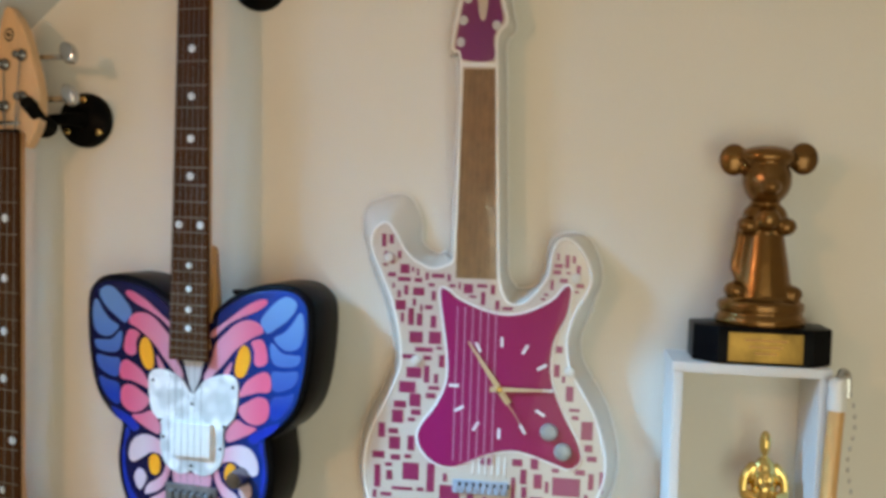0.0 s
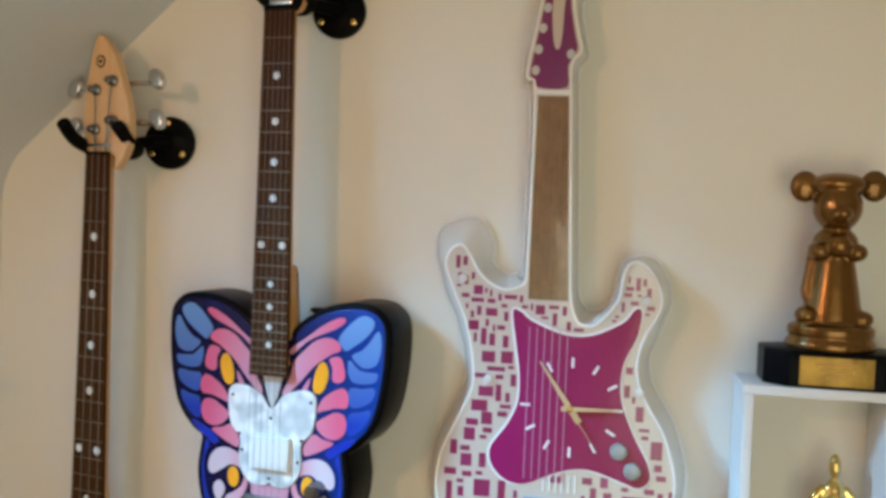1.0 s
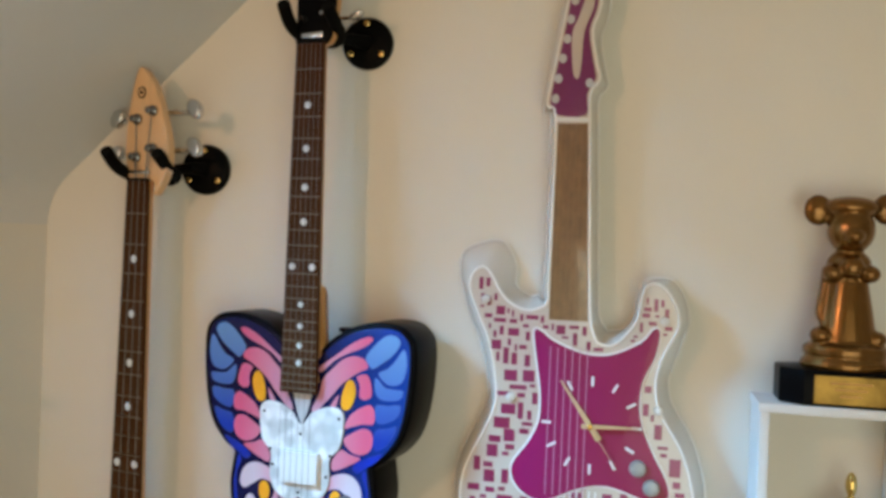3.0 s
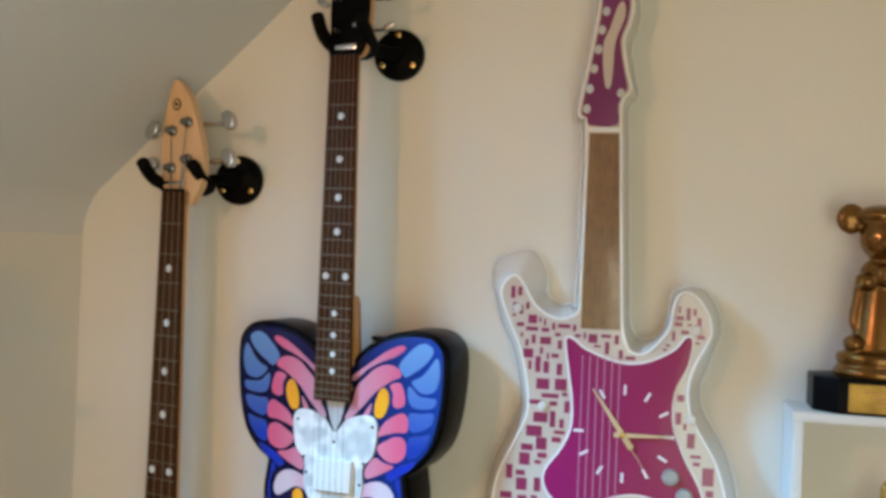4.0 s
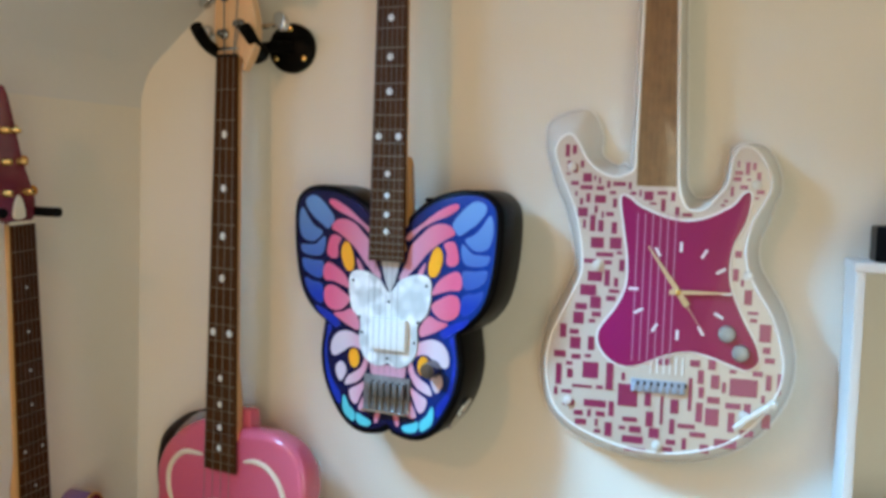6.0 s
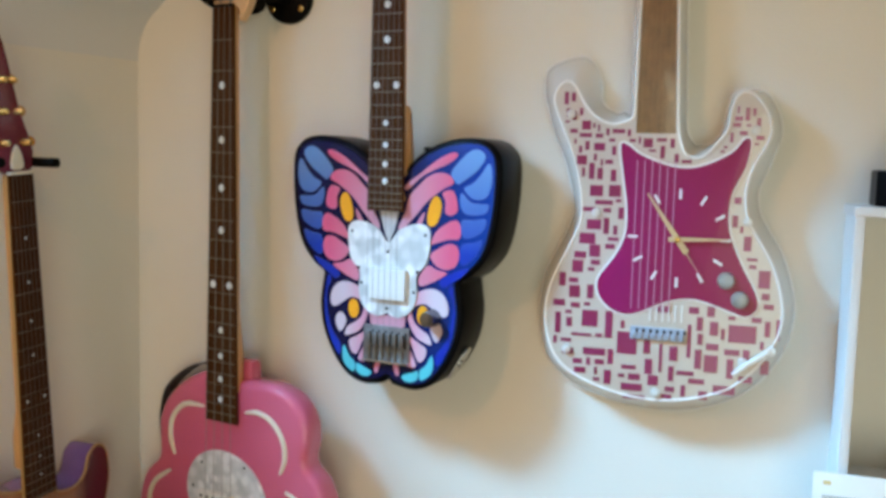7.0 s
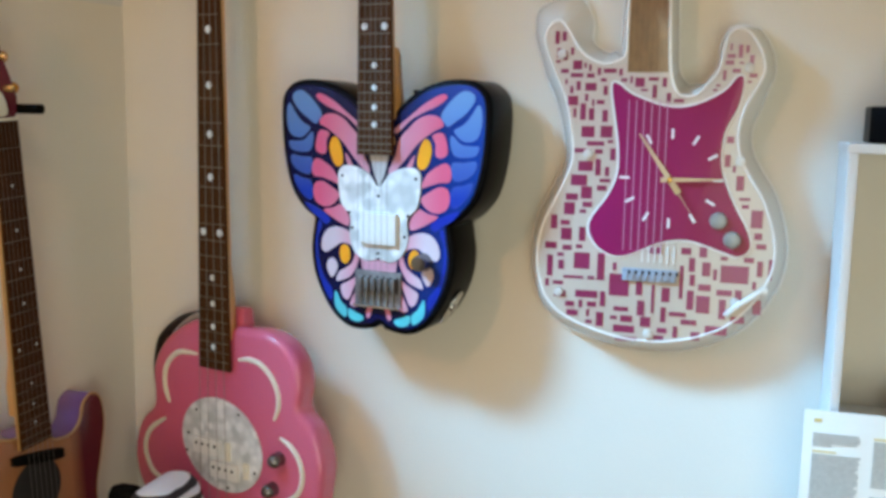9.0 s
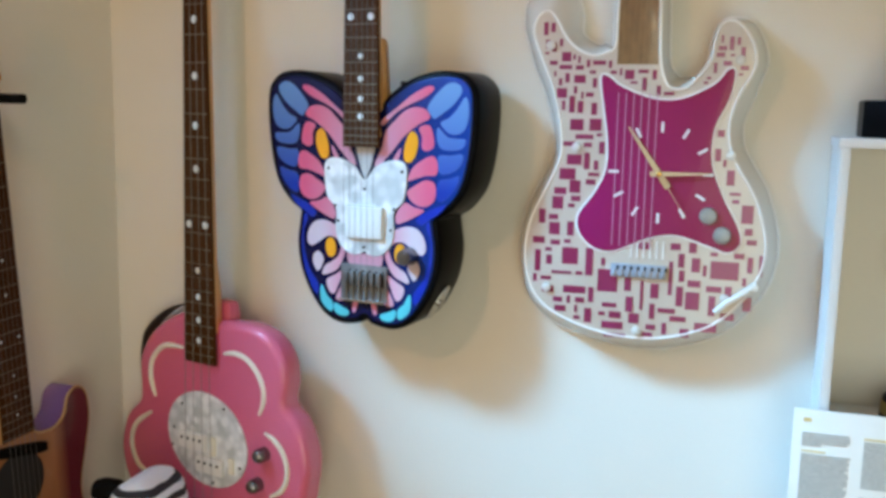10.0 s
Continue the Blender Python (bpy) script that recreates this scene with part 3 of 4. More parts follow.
part("strap_button", lathe([(0.007, -0.012), (0.004, -0.008), (0.004, -0.004), (0.006, 0.0)], 16, "z", (0.001, 0.03, -0.221)), CHROME, bf)
part("strap_button", lathe([(0.006, 0.0), (0.004, 0.004), (0.004, 0.012), (0.009, 0.014), (0.009, 0.019)], 16, "z", (0.046, 0.034, 0.100)), BLACK_METAL, bf)
neck_parts(bf, -0.004, 0.519, 0.027, 0.044, 0.058, 0.648, 24, (3, 5, 7, 9, 12, 15, 17, 19, 21), bridge_z=-0.16, tilt=0.004, lift=-0.012, nut_mat=BLACK_METAL)
part("neck_heel", block(0.056, 0.034, 0.15, (0.003, 0.014, 0.105), 0.014, taper=0.72), MAPLE, bf, "amber maple neck heel")
head = [(-0.024, 0.521), (-0.031, 0.545), (-0.032, 0.60), (-0.026, 0.66), (-0.012, 0.695), (0.012, 0.705), (0.026, 0.68), (0.030, 0.62), (0.028, 0.56), (0.018, 0.521)]
part("headstock", slab(curve(head, 4), -0.002, 0.003, 0.001), BLACK, bf, "glossy black headstock face")
part("headstock_back", slab(inset(curve(head, 4), 0.0005), 0.0032, 0.017, 0.002), MAPLE, bf, "amber maple headstock")
part("truss_cover", block(0.034, 0.004, 0.008, (-0.004, -0.005, 0.532), 0.001), CHROME, bf)
for i in range(3):
    tuner(bf, -0.018, 0.555 + 0.045 * i, -1, -0.002)
    tuner(bf, 0.014, 0.560 + 0.045 * i, 1, -0.002)
wall_hanger(-0.349, 2.040, -0.405, -0.095, 2.045, -7, 0.034)

# ---------- pink flower bass ----------
ba = thing("flower_bass", pose(-0.66, -0.087, 1.30, 0, 0, -14), "pink flower-shaped bass guitar with a pearl oval, on a wall hanger", "guitar", "hung guitars")
petals = [(-0.044, -0.040), (-0.095, -0.060), (-0.135, -0.092), (-0.158, -0.135), (-0.158, -0.180), (-0.162, -0.205), (-0.192, -0.235), (-0.208, -0.285), (-0.200, -0.335), (-0.172, -0.372), (-0.135, -0.385),
          (-0.115, -0.415), (-0.075, -0.458), (-0.015, -0.472), (0.045, -0.458), (0.090, -0.415), (0.108, -0.375), (0.145, -0.355), (0.180, -0.325), (0.190, -0.285), (0.194, -0.235), (0.176, -0.185), (0.150, -0.160),
          (0.154, -0.125), (0.148, -0.090), (0.123, -0.060), (0.085, -0.046), (0.040, -0.046), (0.0, -0.048)]
petal_line = curve(petals, 4)
part("body", slab(petal_line, 0.0, 0.046, 0.013), PINK_BODY, ba, "glossy bubblegum pink flower body")
part("neck_heel", block(0.044, 0.030, 0.056, (0.012, 0.030, -0.047), 0.008, taper=0.8), PINK_BODY, ba)


def petal_line_inlay(*pts):
    path = [(x, 0.0002, z) for x, z in pts]
    smooth = curve(path, 6, False)
    n = len(smooth)
    part("petal_stripe", tube(smooth, [0.0012 + 0.0032 * min(1, 4 * min(i, n - 1 - i) / n + 0.35) for i in range(n)], 8), CREAM, ba, "cream petal stripe")


petal_line_inlay((0.034, -0.096), (0.056, -0.092), (0.080, -0.097), (0.100, -0.113), (0.112, -0.135), (0.113, -0.158), (0.104, -0.180))
petal_line_inlay((-0.052, -0.099), (-0.095, -0.102), (-0.122, -0.128), (-0.127, -0.160), (-0.118, -0.190))
petal_line_inlay((-0.128, -0.218), (-0.165, -0.245), (-0.177, -0.280), (-0.162, -0.315), (-0.135, -0.326))
petal_line_inlay((0.115, -0.206), (0.134, -0.214), (0.150, -0.230), (0.158, -0.252), (0.156, -0.274), (0.145, -0.292), (0.125, -0.305))
ov = part("pickguard", slab([Vector((x + 0.10 * (-0.24 - z) - 0.004, z)) for x, z in oval(0, -0.240, 0.084, 0.076, 0, 40)], -0.003, 0.001, 0.0008), PEARL, ba, "oval white pearloid pickguard")
for x, z in ((-0.055, -0.190), (0.035, -0.183), (-0.078, -0.262), (0.066, -0.272), (-0.074, -0.232), (0.010, -0.308)):
    part("screw", lathe([(0.0012, -0.0042), (0.0024, -0.0038), (0.0024, -0.003)], 10, "y", (x, 0, z)), BLACK_METAL, ov)
for cx, cz in ((-0.030, -0.246), (0.006, -0.280)):
    pk = part("pickup", block(0.056, 0.010, 0.026, (cx, -0.005, cz), 0.002), WHITE_PLASTIC, ba, "white split bass pickup")
    for i in range(4):
        part("pole_piece", lathe([(0.0022, -0.0112), (0.0026, -0.0108), (0.0026, -0.009)], 10, "y", (cx - 0.020 + 0.013 * i, 0, cz + 0.004)), BLACK_METAL, pk)
part("pickup_tab", block(0.010, 0.006, 0.030, (0.012, -0.0045, -0.248), 0.002), CREAM, ba)
part("pickup_tab", block(0.010, 0.006, 0.026, (0.050, -0.0045, -0.272), 0.002), CREAM, ba)
for x, z in ((0.114, -0.239), (0.101, -0.290)):
    # dark reflections of these chrome knobs are in their base colour too
    part("control_knob", lathe([(0.003, -0.022), (0.0075, -0.020), (0.0102, -0.016), (0.0112, -0.010), (0.0105, -0.003), (0.0115, 0.0)], 24, "y", (x, 0, z)), DARK_CHROME, ba, "chrome control knob")
bb = part("bridge", block(0.085, 0.005, 0.055, (0.005, -0.002, -0.372), 0.001), CHROME, ba, "chrome bass bridge")
for i in range(4):
    part("saddle", block(0.012, 0.010, 0.022, (0.005 + (i - 1.5) * 0.019, -0.008, -0.366), 0.002), CHROME, bb)
neck_parts(ba, -0.006, 0.520, -0.115, 0.041, 0.064, 0.8636, 24, (3, 5, 7, 9, 12, 15, 17, 19, 21), bridge_z=-0.362, strings=4, spread=0.057, dot_r=0.0058, tilt=-0.004, lift=-0.010, wood=MAPLE, nut_mat=BLACK_METAL)
bass_head = [(-0.028, 0.521), (-0.040, 0.555), (-0.040, 0.600), (-0.034, 0.640), (-0.026, 0.675), (-0.018, 0.690), (-0.008, 0.685), (0.012, 0.660), (0.030, 0.615), (0.042, 0.570), (0.038, 0.530), (0.018, 0.500), (0.014, 0.521)]
part("headstock", slab(curve(bass_head, 4), 0.000, 0.016, 0.002), PALE_MAPLE, ba, "pale maple pointed headstock")
part("emblem", slab(oval(-0.012, 0.652, 0.008, 0.009), -0.0006, 0.001), BLACK_METAL, ba)
part("emblem_ring", slab(oval(-0.012, 0.652, 0.0055, 0.0065), -0.0010, 0.001), PALE_MAPLE, ba)
part("emblem_centre", slab(oval(-0.012, 0.652, 0.003, 0.003), -0.0014, 0.001), BLACK_METAL, ba)
part("string_tree", block(0.040, 0.004, 0.005, (-0.008, -0.004, 0.533), 0.001), CHROME, ba)
for x, z, s in ((0.012, 0.624, 1), (0.014, 0.568, 1), (-0.018, 0.612, -1), (-0.018, 0.556, -1)):
    tuner(ba, x, z, s, 0.0, 0.048, True)
    part("string_end", tube([(x, -0.004, z), (x * 0.6 - 0.002, -0.006, 0.524)], 0.0010, 6), STEEL, ba)
wall_hanger(-0.603, 1.845, -0.668, -0.082, 1.838, -14, 0.040)
# leather strap behind the body
strap_path = curve([(-0.03, 0.045, -0.032), (-0.105, 0.040, -0.044), (-0.160, 0.036, -0.084), (-0.181, 0.040, -0.125), (-0.188, 0.044, -0.165), (-0.188, 0.050, -0.205), (-0.185, 0.055, -0.260), (-0.15, 0.06, -0.33)], 6, False)
bm = bmesh.new()
rows = []
for p in strap_path:
    rows.append([bm.verts.new(p + Vector((dx, dy, dz))) for dx, dy, dz in ((0, -0.012, 0), (0.003, -0.012, -0.002), (0.003, 0.012, -0.002), (0, 0.012, 0))])
for a, b in zip(rows, rows[1:]):
    for i in range(4):
        bm.faces.new((a[i], a[(i + 1) % 4], b[(i + 1) % 4], b[i]))
bm.faces.new(rows[0]), bm.faces.new(rows[-1][::-1])
part("strap", bm, LEATHER, ba, "black leather strap")

# ---------- guitar-shaped wall clock ----------
ck = thing("wall_clock", pose(0, -0.05, 1.5), "guitar-shaped acrylic wall clock with magenta mosaic print", "clock")
lower = [(-0.168, -0.139), (-0.156, -0.171), (-0.131, -0.194), (-0.090, -0.211), (-0.050, -0.220), (-0.003, -0.222), (0.042, -0.214), (0.086, -0.195), (0.117, -0.165), (0.137, -0.132), (0.145, -0.101), (0.143, -0.071), (0.129, -0.026), (0.107, 0.011), (0.094, 0.037), (0.090, 0.071), (0.098, 0.104), (0.112, 0.131), (0.118, 0.149), (0.114, 0.171), (0.100, 0.193), (0.086, 0.201), (0.075, 0.196), (0.069, 0.178), (0.065, 0.152), (0.050, 0.130), (0.033, 0.114), (0.014, 0.115), (0.005, 0.127)]
upper = [(-0.001, 0.15), (-0.004, 0.20), (-0.012, 0.40), (-0.014, 0.459), (-0.002, 0.479), (-0.007, 0.503), (-0.014, 0.546), (-0.006, 0.573), (-0.003, 0.601), (-0.010, 0.632), (-0.026, 0.640), (-0.042, 0.628),
         (-0.046, 0.602), (-0.048, 0.582), (-0.058, 0.519), (-0.068, 0.463), (-0.069, 0.443), (-0.058, 0.428), (-0.057, 0.30), (-0.058, 0.20)]
horn = [(-0.059, 0.170), (-0.070, 0.160), (-0.089, 0.156), (-0.111, 0.165), (-0.127, 0.181), (-0.139, 0.202), (-0.150, 0.214), (-0.161, 0.210), (-0.168, 0.198), (-0.168, 0.183), (-0.155, 0.150), (-0.140, 0.115), (-0.129, 0.072), (-0.125, 0.033), (-0.130, 0.009), (-0.145, -0.024), (-0.164, -0.065), (-0.171, -0.102)]
front_pts = [Vector(p) for p in lower + upper + horn]
clock_line = curve(front_pts, 4)


def flare(p, n):
    """How far the case widens from its face to its foot: most at the bottom and round the long horn."""
    if p.z > 0.26 or (p.z > 0.15 and -0.062 < p.x < 0.005):
        return 0.011
    if p.z > 0.18 and p.x < -0.09:
        return 0.020 + (0.024 * max(0.0, n.z) if p.z > 0.195 else 0.0)
    if p.z > 0.12 and p.x > 0.0:
        return 0.017 if n.x > 0.5 else 0.008
    return 0.019 + 0.009 * max(0.0, -n.z)


foot_pts = []
for p, q in zip(front_pts, inset(front_pts, -1.0)):
    p3, n3 = Vector((p[0], 0, p[1])), Vector((q[0] - p[0], 0, q[1] - p[1]))
    foot_pts.append(p + (q - p) * flare(p3, n3))
foot_line = curve(foot_pts, 4)
bm = bmesh.new()
rings = []
for k, y in ((0.0, -0.002), (0.22, 0.004), (0.5, 0.015), (0.78, 0.028), (0.96, 0.040), (1.0, 0.044), (0.98, 0.0475)):
    rings.append([bm.verts.new((a[0] + (b[0] - a[0]) * k, y, a[1] + (b[1] - a[1]) * k)) for a, b in zip(clock_line, foot_line)])
for a, b in zip(rings, rings[1:]):
    for i in range(len(a)):
        bm.faces.new((a[i], a[(i + 1) % len(a)], b[(i + 1) % len(a)], b[i]))
caps = [bm.faces.new(rings[0]), bm.faces.new(rings[-1][::-1])]
bm.normal_update()
bmesh.ops.triangulate(bm, faces=caps, ngon_method="EAR_CLIP")
part("case", bm, CLEAR, ck, "clear acrylic case with sloping sides")
part("face", slab(inset(clock_line, 0.0005), -0.004, 0.002, 0.001, back=False), FACE_PRINT, ck, "cream printed clock face")
# the lip is clear; its pale colour paints in the edge highlight
lip = [Vector((p[0], 0.0435, p[1])) for p in foot_line]
part("foot_lip", tube(lip + lip[:1], 0.0019, 8), RIM, ck, "clear acrylic lip with its edge highlight as pale colour")
rim = [Vector((p[0], -0.0035, p[1])) for p in inset(clock_line, -0.0012)]
part("rim", tube(rim + rim[:1], 0.0021, 8), RIM, ck, "raised pale acrylic rim")
guard = [(-0.076, 0.128), (-0.066, 0.129), (-0.048, 0.116), (-0.006, 0.101), (0.031, 0.102), (0.070, 0.121), (0.086, 0.140), (0.094, 0.136), (0.089, 0.103), (0.073, 0.065), (0.072, 0.020), (0.089, -0.025), (0.109, -0.062), (0.114, -0.085), (0.100, -0.097), (0.078, -0.091),
         (0.033, -0.078), (-0.005, -0.084), (-0.050, -0.104), (-0.078, -0.100), (-0.097, -0.081), (-0.099, -0.057), (-0.077, -0.024), (-0.064, 0.008), (-0.064, 0.047), (-0.070, 0.085)]
guard_line = curve(guard, 4)
part("guard_edge", slab(inset(guard_line, -0.0028), -0.0050, -0.002, 0.0005), WHITE_PLASTIC, ck, "pale edge of the printed guard")
part("printed_guard", slab(guard_line, -0.0060, -0.002, 0.0004), MAGENTA, ck, "magenta printed dial")
neck_shape = [(-0.0565, 0.146), (-0.003, 0.146), (-0.0055, 0.20), (-0.0145, 0.418), (-0.0545, 0.418), (-0.0560, 0.30)]
part("printed_neck", slab([Vector(p) for p in neck_shape], -0.0050, -0.002, 0.0003), WOOD_PRINT, ck, "brown wood-print neck")
part("printed_nut", block(0.044, 0.002, 0.006, (-0.0355, -0.0050, 0.4235), 0.0004), WHITE_PLASTIC, ck)
head_pts = [(-0.056, 0.430), (-0.066, 0.444), (-0.065, 0.463), (-0.055, 0.519), (-0.045, 0.582), (-0.042, 0.620), (-0.026, 0.634), (-0.012, 0.626), (-0.006, 0.601), (-0.009, 0.573), (-0.017, 0.546), (-0.010, 0.503), (-0.006, 0.480), (-0.017, 0.459), (-0.017, 0.430)]
part("printed_head", slab(curve(head_pts, 3), -0.0050, -0.002, 0.0003), PURPLE_HEAD, ck, "purple printed headstock")
slot = [(-0.036, 0.484), (-0.029, 0.482), (-0.026, 0.505), (-0.024, 0.545), (-0.012, 0.580), (-0.014, 0.600), (-0.022, 0.596), (-0.032, 0.565), (-0.040, 0.545), (-0.040, 0.515)]
part("printed_slot", slab(curve(slot, 3), -0.0056, -0.003, 0.0002), FACE_PRINT, ck)
for x, z in ((-0.060, 0.452), (-0.057, 0.480), (-0.052, 0.508), (-0.047, 0.535), (-0.043, 0.562), (-0.038, 0.588), (-0.014, 0.474)):
    part("printed_peg", slab(oval(x, z, 0.0055, 0.0065, 0, 14), -0.0058, -0.003, 0.0004), PALE_GREY, ck)
for i in range(6):
    x = -0.0535 + 0.0102 * i
    part("printed_string", block(0.0012, 0.0008, 0.205, (x + 0.001, -0.0064, 0.006), 0), PALE_STRING, ck)
    part("printed_string", block(0.0022, 0.0008, 0.024, (-0.026 + 0.0085 * i, -0.0050, -0.100), 0), WHITE_PLASTIC, ck)
    part("neck_string", block(0.0004, 0.0006, 0.272, (-0.050 + 0.0070 * i, -0.0054, 0.282), 0), DULL_STRING, ck)
part("printed_bridge", block(0.074, 0.004, 0.018, (-0.015, -0.006, -0.130), 0.001), GREY_PRINT, ck, "grey printed bridge")
for i in range(8):
    part("bridge_pin", block(0.0045, 0.003, 0.009, (-0.047 + 0.0092 * i, -0.0085, -0.132), 0.001), GREY_PRINT, ck)
    part("bridge_slot", block(0.0030, 0.0012, 0.005, (-0.0425 + 0.0092 * i, -0.0084, -0.126), 0), DARK, ck)
for k in range(12):
    if k == 10:
        continue
    a = radians(90 - 30 * k)
    m = pose(0.007 + 0.0615 * math.cos(a), -0.0064, 0.004 + 0.0605 * math.sin(a)) @ pose(0, 0, 0, 0, 30 * k, 0)
    part("hour_mark", block(0.0036, 0.0010, 0.0135, (0, 0, 0), 0), WHITE_PLASTIC, ck, "", m)


def clock_hand(name, angle, length, tail, width, y):
    pts = [Vector(p) for p in ((-width, -tail), (width, -tail), (width * 0.9, 0), (width * 0.28, length), (-width * 0.28, length), (-width * 0.9, 0))]
    part(name, slab(pts, y, y + 0.0012, 0), PALE_BRASS, ck, "pale brass clock hand", pose(0.006, 0, 0.003) @ pose(0, 0, 0, 0, angle, 0))


clock_hand("hour_hand", -35, 0.074, 0.022, 0.0042, -0.0105)
clock_hand("minute_hand", 88, 0.066, 0.012, 0.0034, -0.0125)
clock_hand("second_hand", 146, 0.068, 0.004, 0.0008, -0.0140)
part("hand_boss", lathe([(0.002, -0.0155), (0.0035, -0.0145), (0.0045, -0.009), (0.0045, -0.005)], 16, "y", (0.006, 0, 0.003)), BRASS, ck)
for x, z in ((0.072, -0.050), (0.091, -0.075)):
    part("printed_knob", lathe([(0.008, -0.0125), (0.0105, -0.0115), (0.0115, -0.008), (0.0115, -0.004)], 22, "y", (x, 0, z)), KNOB_GREY, ck, "grey knob")
for x, z in ((-0.140, -0.161), (-0.014, -0.213), (0.100, -0.160), (0.135, -0.142), (-0.106, 0.035), (0.100, 0.152), (0.096, 0.03), (-0.146, 0.17)):
    part("stud", lathe([(0.0045, -0.0095), (0.0062, -0.0085), (0.0066, -0.004)], 16, "y", (x, 0, z)), CLEAR, ck, "clear acrylic stud")
part("stand_bar", tube([(0.088, -0.007, -0.178), (0.104, -0.010, -0.162), (0.132, -0.008, -0.142)], 0.0038, 10), CLEAR, ck)

# mosaic print: the larger fields in their places, smaller ones scattered between them
bm = bmesh.new()
made = bmesh.ops.create_cube(bm, size=1)["verts"]
tile_mesh = finish("tile", bm, MAGENTA_TILE)
taken = []


def tile(x, z, w, h):
    ob = new("tile", tile_mesh)
    ob.parent = ck
    ob.location, ob.scale = (x, -0.0042, z), (w, 0.0012, h)
    taken.append((x, z, w, h))


def tiles(*rows):
    for x, z, w, h in rows:
        tile(x / 1000, z / 1000, w / 1000, h / 1000)


tiles((-129, 107, 14, 13), (-107, 65, 18, 15), (-116, 39, 18, 6), (-96, 49, 24, 6), (-117, -2, 22, 15), (-106, -19, 15, 17), (-85, -12, 13, 7), (-129, -42, 15, 17), (-132, -78, 15, 17), (-109, -115, 22, 23), (-154, -124, 8, 30), (-138, -122, 8, 13))
tiles((-82, -122, 10, 38), (-56, -146, 27, 31), (-101, -162, 31, 10), (-120, -139, 28, 4), (-81, -197, 10, 20), (-98, -189, 4, 10), (-120, -190, 16, 8), (-52, -180, 20, 6), (-25, -177, 10, 21), (-9, -163, 4, 40), (8, -156, 11, 20), (25, -182, 23, 6))
tiles((28, -137, 5, 46), (58, -166, 18, 24), (41, -112, 8, 19), (60, -117, 11, 19), (97, -122, 36, 24), (85, -148, 20, 8), (104, -184, 18, 9), (128, -165, 11, 19), (77, -201, 29, 12), (50, -211, 12, 12), (23, -207, 6, 16), (1, -217, 14, 6))
tiles((-47, -208, 29, 10), (-43, -222, 30, 6), (-18, -196, 14, 14), (142, -113, 5, 28), (121, -46, 15, 24), (97, 1, 10, 20), (104, -20, 14, 4), (55, -94, 10, 14), (-9, -95, 16, 9), (124, -69, 10, 9))
# tiles on the sloping sides; round the long horn they paint in the face's reflection
for at, w, h in ((15, 0.030, 0.007), (19, 0.012, 0.007), (21, 0.006, 0.006), (23, 0.007, 0.006), (25, 0.010, 0.004), (28, 0.028, 0.009), (31, 0.015, 0.014), (34, 0.006, 0.012), (205, 0.006, 0.006), (208, 0.008, 0.008), (211, 0.006, 0.010), (214, 0.008, 0.007), (217, 0.006, 0.012), (219, 0.005, 0.009)):
    a, b = clock_line[at], foot_line[at]
    along_rim = clock_line[at + 1] - clock_line[at - 1]
    tx = Vector((along_rim.x, 0, along_rim.y)).normalized()
    down = Vector((b.x - a.x, 0.046, b.y - a.y))
    down = (down - tx * down.dot(tx)).normalized()
    out = tx.cross(down).normalized()
    mid = Vector((a.x, -0.002, a.y)) + 0.32 * Vector((b.x - a.x, 0.046, b.y - a.y))
    if out.y > 0:
        out = -out
    ob = new("tile", tile_mesh)
    ob.parent = ck
    ob.matrix_basis = Matrix.Translation(mid + out * 0.001) @ Matrix((tx, out, down)).transposed().to_4x4() @ Matrix.Diagonal((w, 0.0012, h, 1))
rnd = random.Random(7)
body_in = inset(clock_line, 0.0025)
guard_out = inset(guard_line, -0.0036)
for size, tries in ((1.0, 4000), (0.78, 5000), (0.55, 6000)):
    for _ in range(tries):
        z = rnd.uniform(-0.218, 0.210)
        x = rnd.uniform(-0.168, 0.146)
        big = 1.5 if z < 0.0 else (1.25 if z < 0.10 else 0.95)
        w, h = rnd.choice(((0.018, 0.006), (0.006, 0.018), (0.013, 0.013), (0.016, 0.011), (0.006, 0.013), (0.011, 0.006)))
        w, h = w * size * big, h * size * big
        if len(taken) > 282 or (z > 0.137 and -0.064 < x < 0.004) or (abs(x + 0.015) < 0.045 and -0.145 < z < -0.088):
            continue
        gap = 0.0018 * big + 0.0008
        if any(abs(x - a) < (w + c) / 2 + gap and abs(z - b) < (h + d) / 2 + gap for a, b, c, d in taken):
            continue
        corners = [(x + a * w / 2, z + b * h / 2) for a in (-1, 1) for b in (-1, 1)]
        if all(inside(a, b, body_in) and not inside(a, b, guard_out) for a, b in corners):
            tile(x, z, w, h)

# ---------- white box shelf with the awards ----------
sh = thing("box_shelf", pose(0.222, 0, 0.848), "white open box shelf fixed to the wall", "shelf")
W, D, H, TH = 0.185, 0.099, 0.698, 0.012
part("side_panel", block(TH, D, H, (TH / 2, -D / 2, H / 2), 0.0012), WHITE, sh)
part("side_panel", block(TH, D, H, (W - TH / 2, -D / 2, H / 2), 0.0012), WHITE, sh)
part("top_panel", block(W + 0.004, D + 0.003, TH, (W / 2, -D / 2, H + TH / 2 - 0.012 + 0.012), 0.0012), WHITE, sh)
part("shelf_board", block(W - 2 * TH - 0.001, D - 0.004, TH, (W / 2, -D / 2, 0.345), 0.0012), WHITE, sh)
part("bottom_panel", block(W - 2 * TH - 0.001, D - 0.002, TH, (W / 2, -D / 2, TH / 2), 0.0012), WHITE, sh)
SHELF_TOP = 0.848 + H + TH

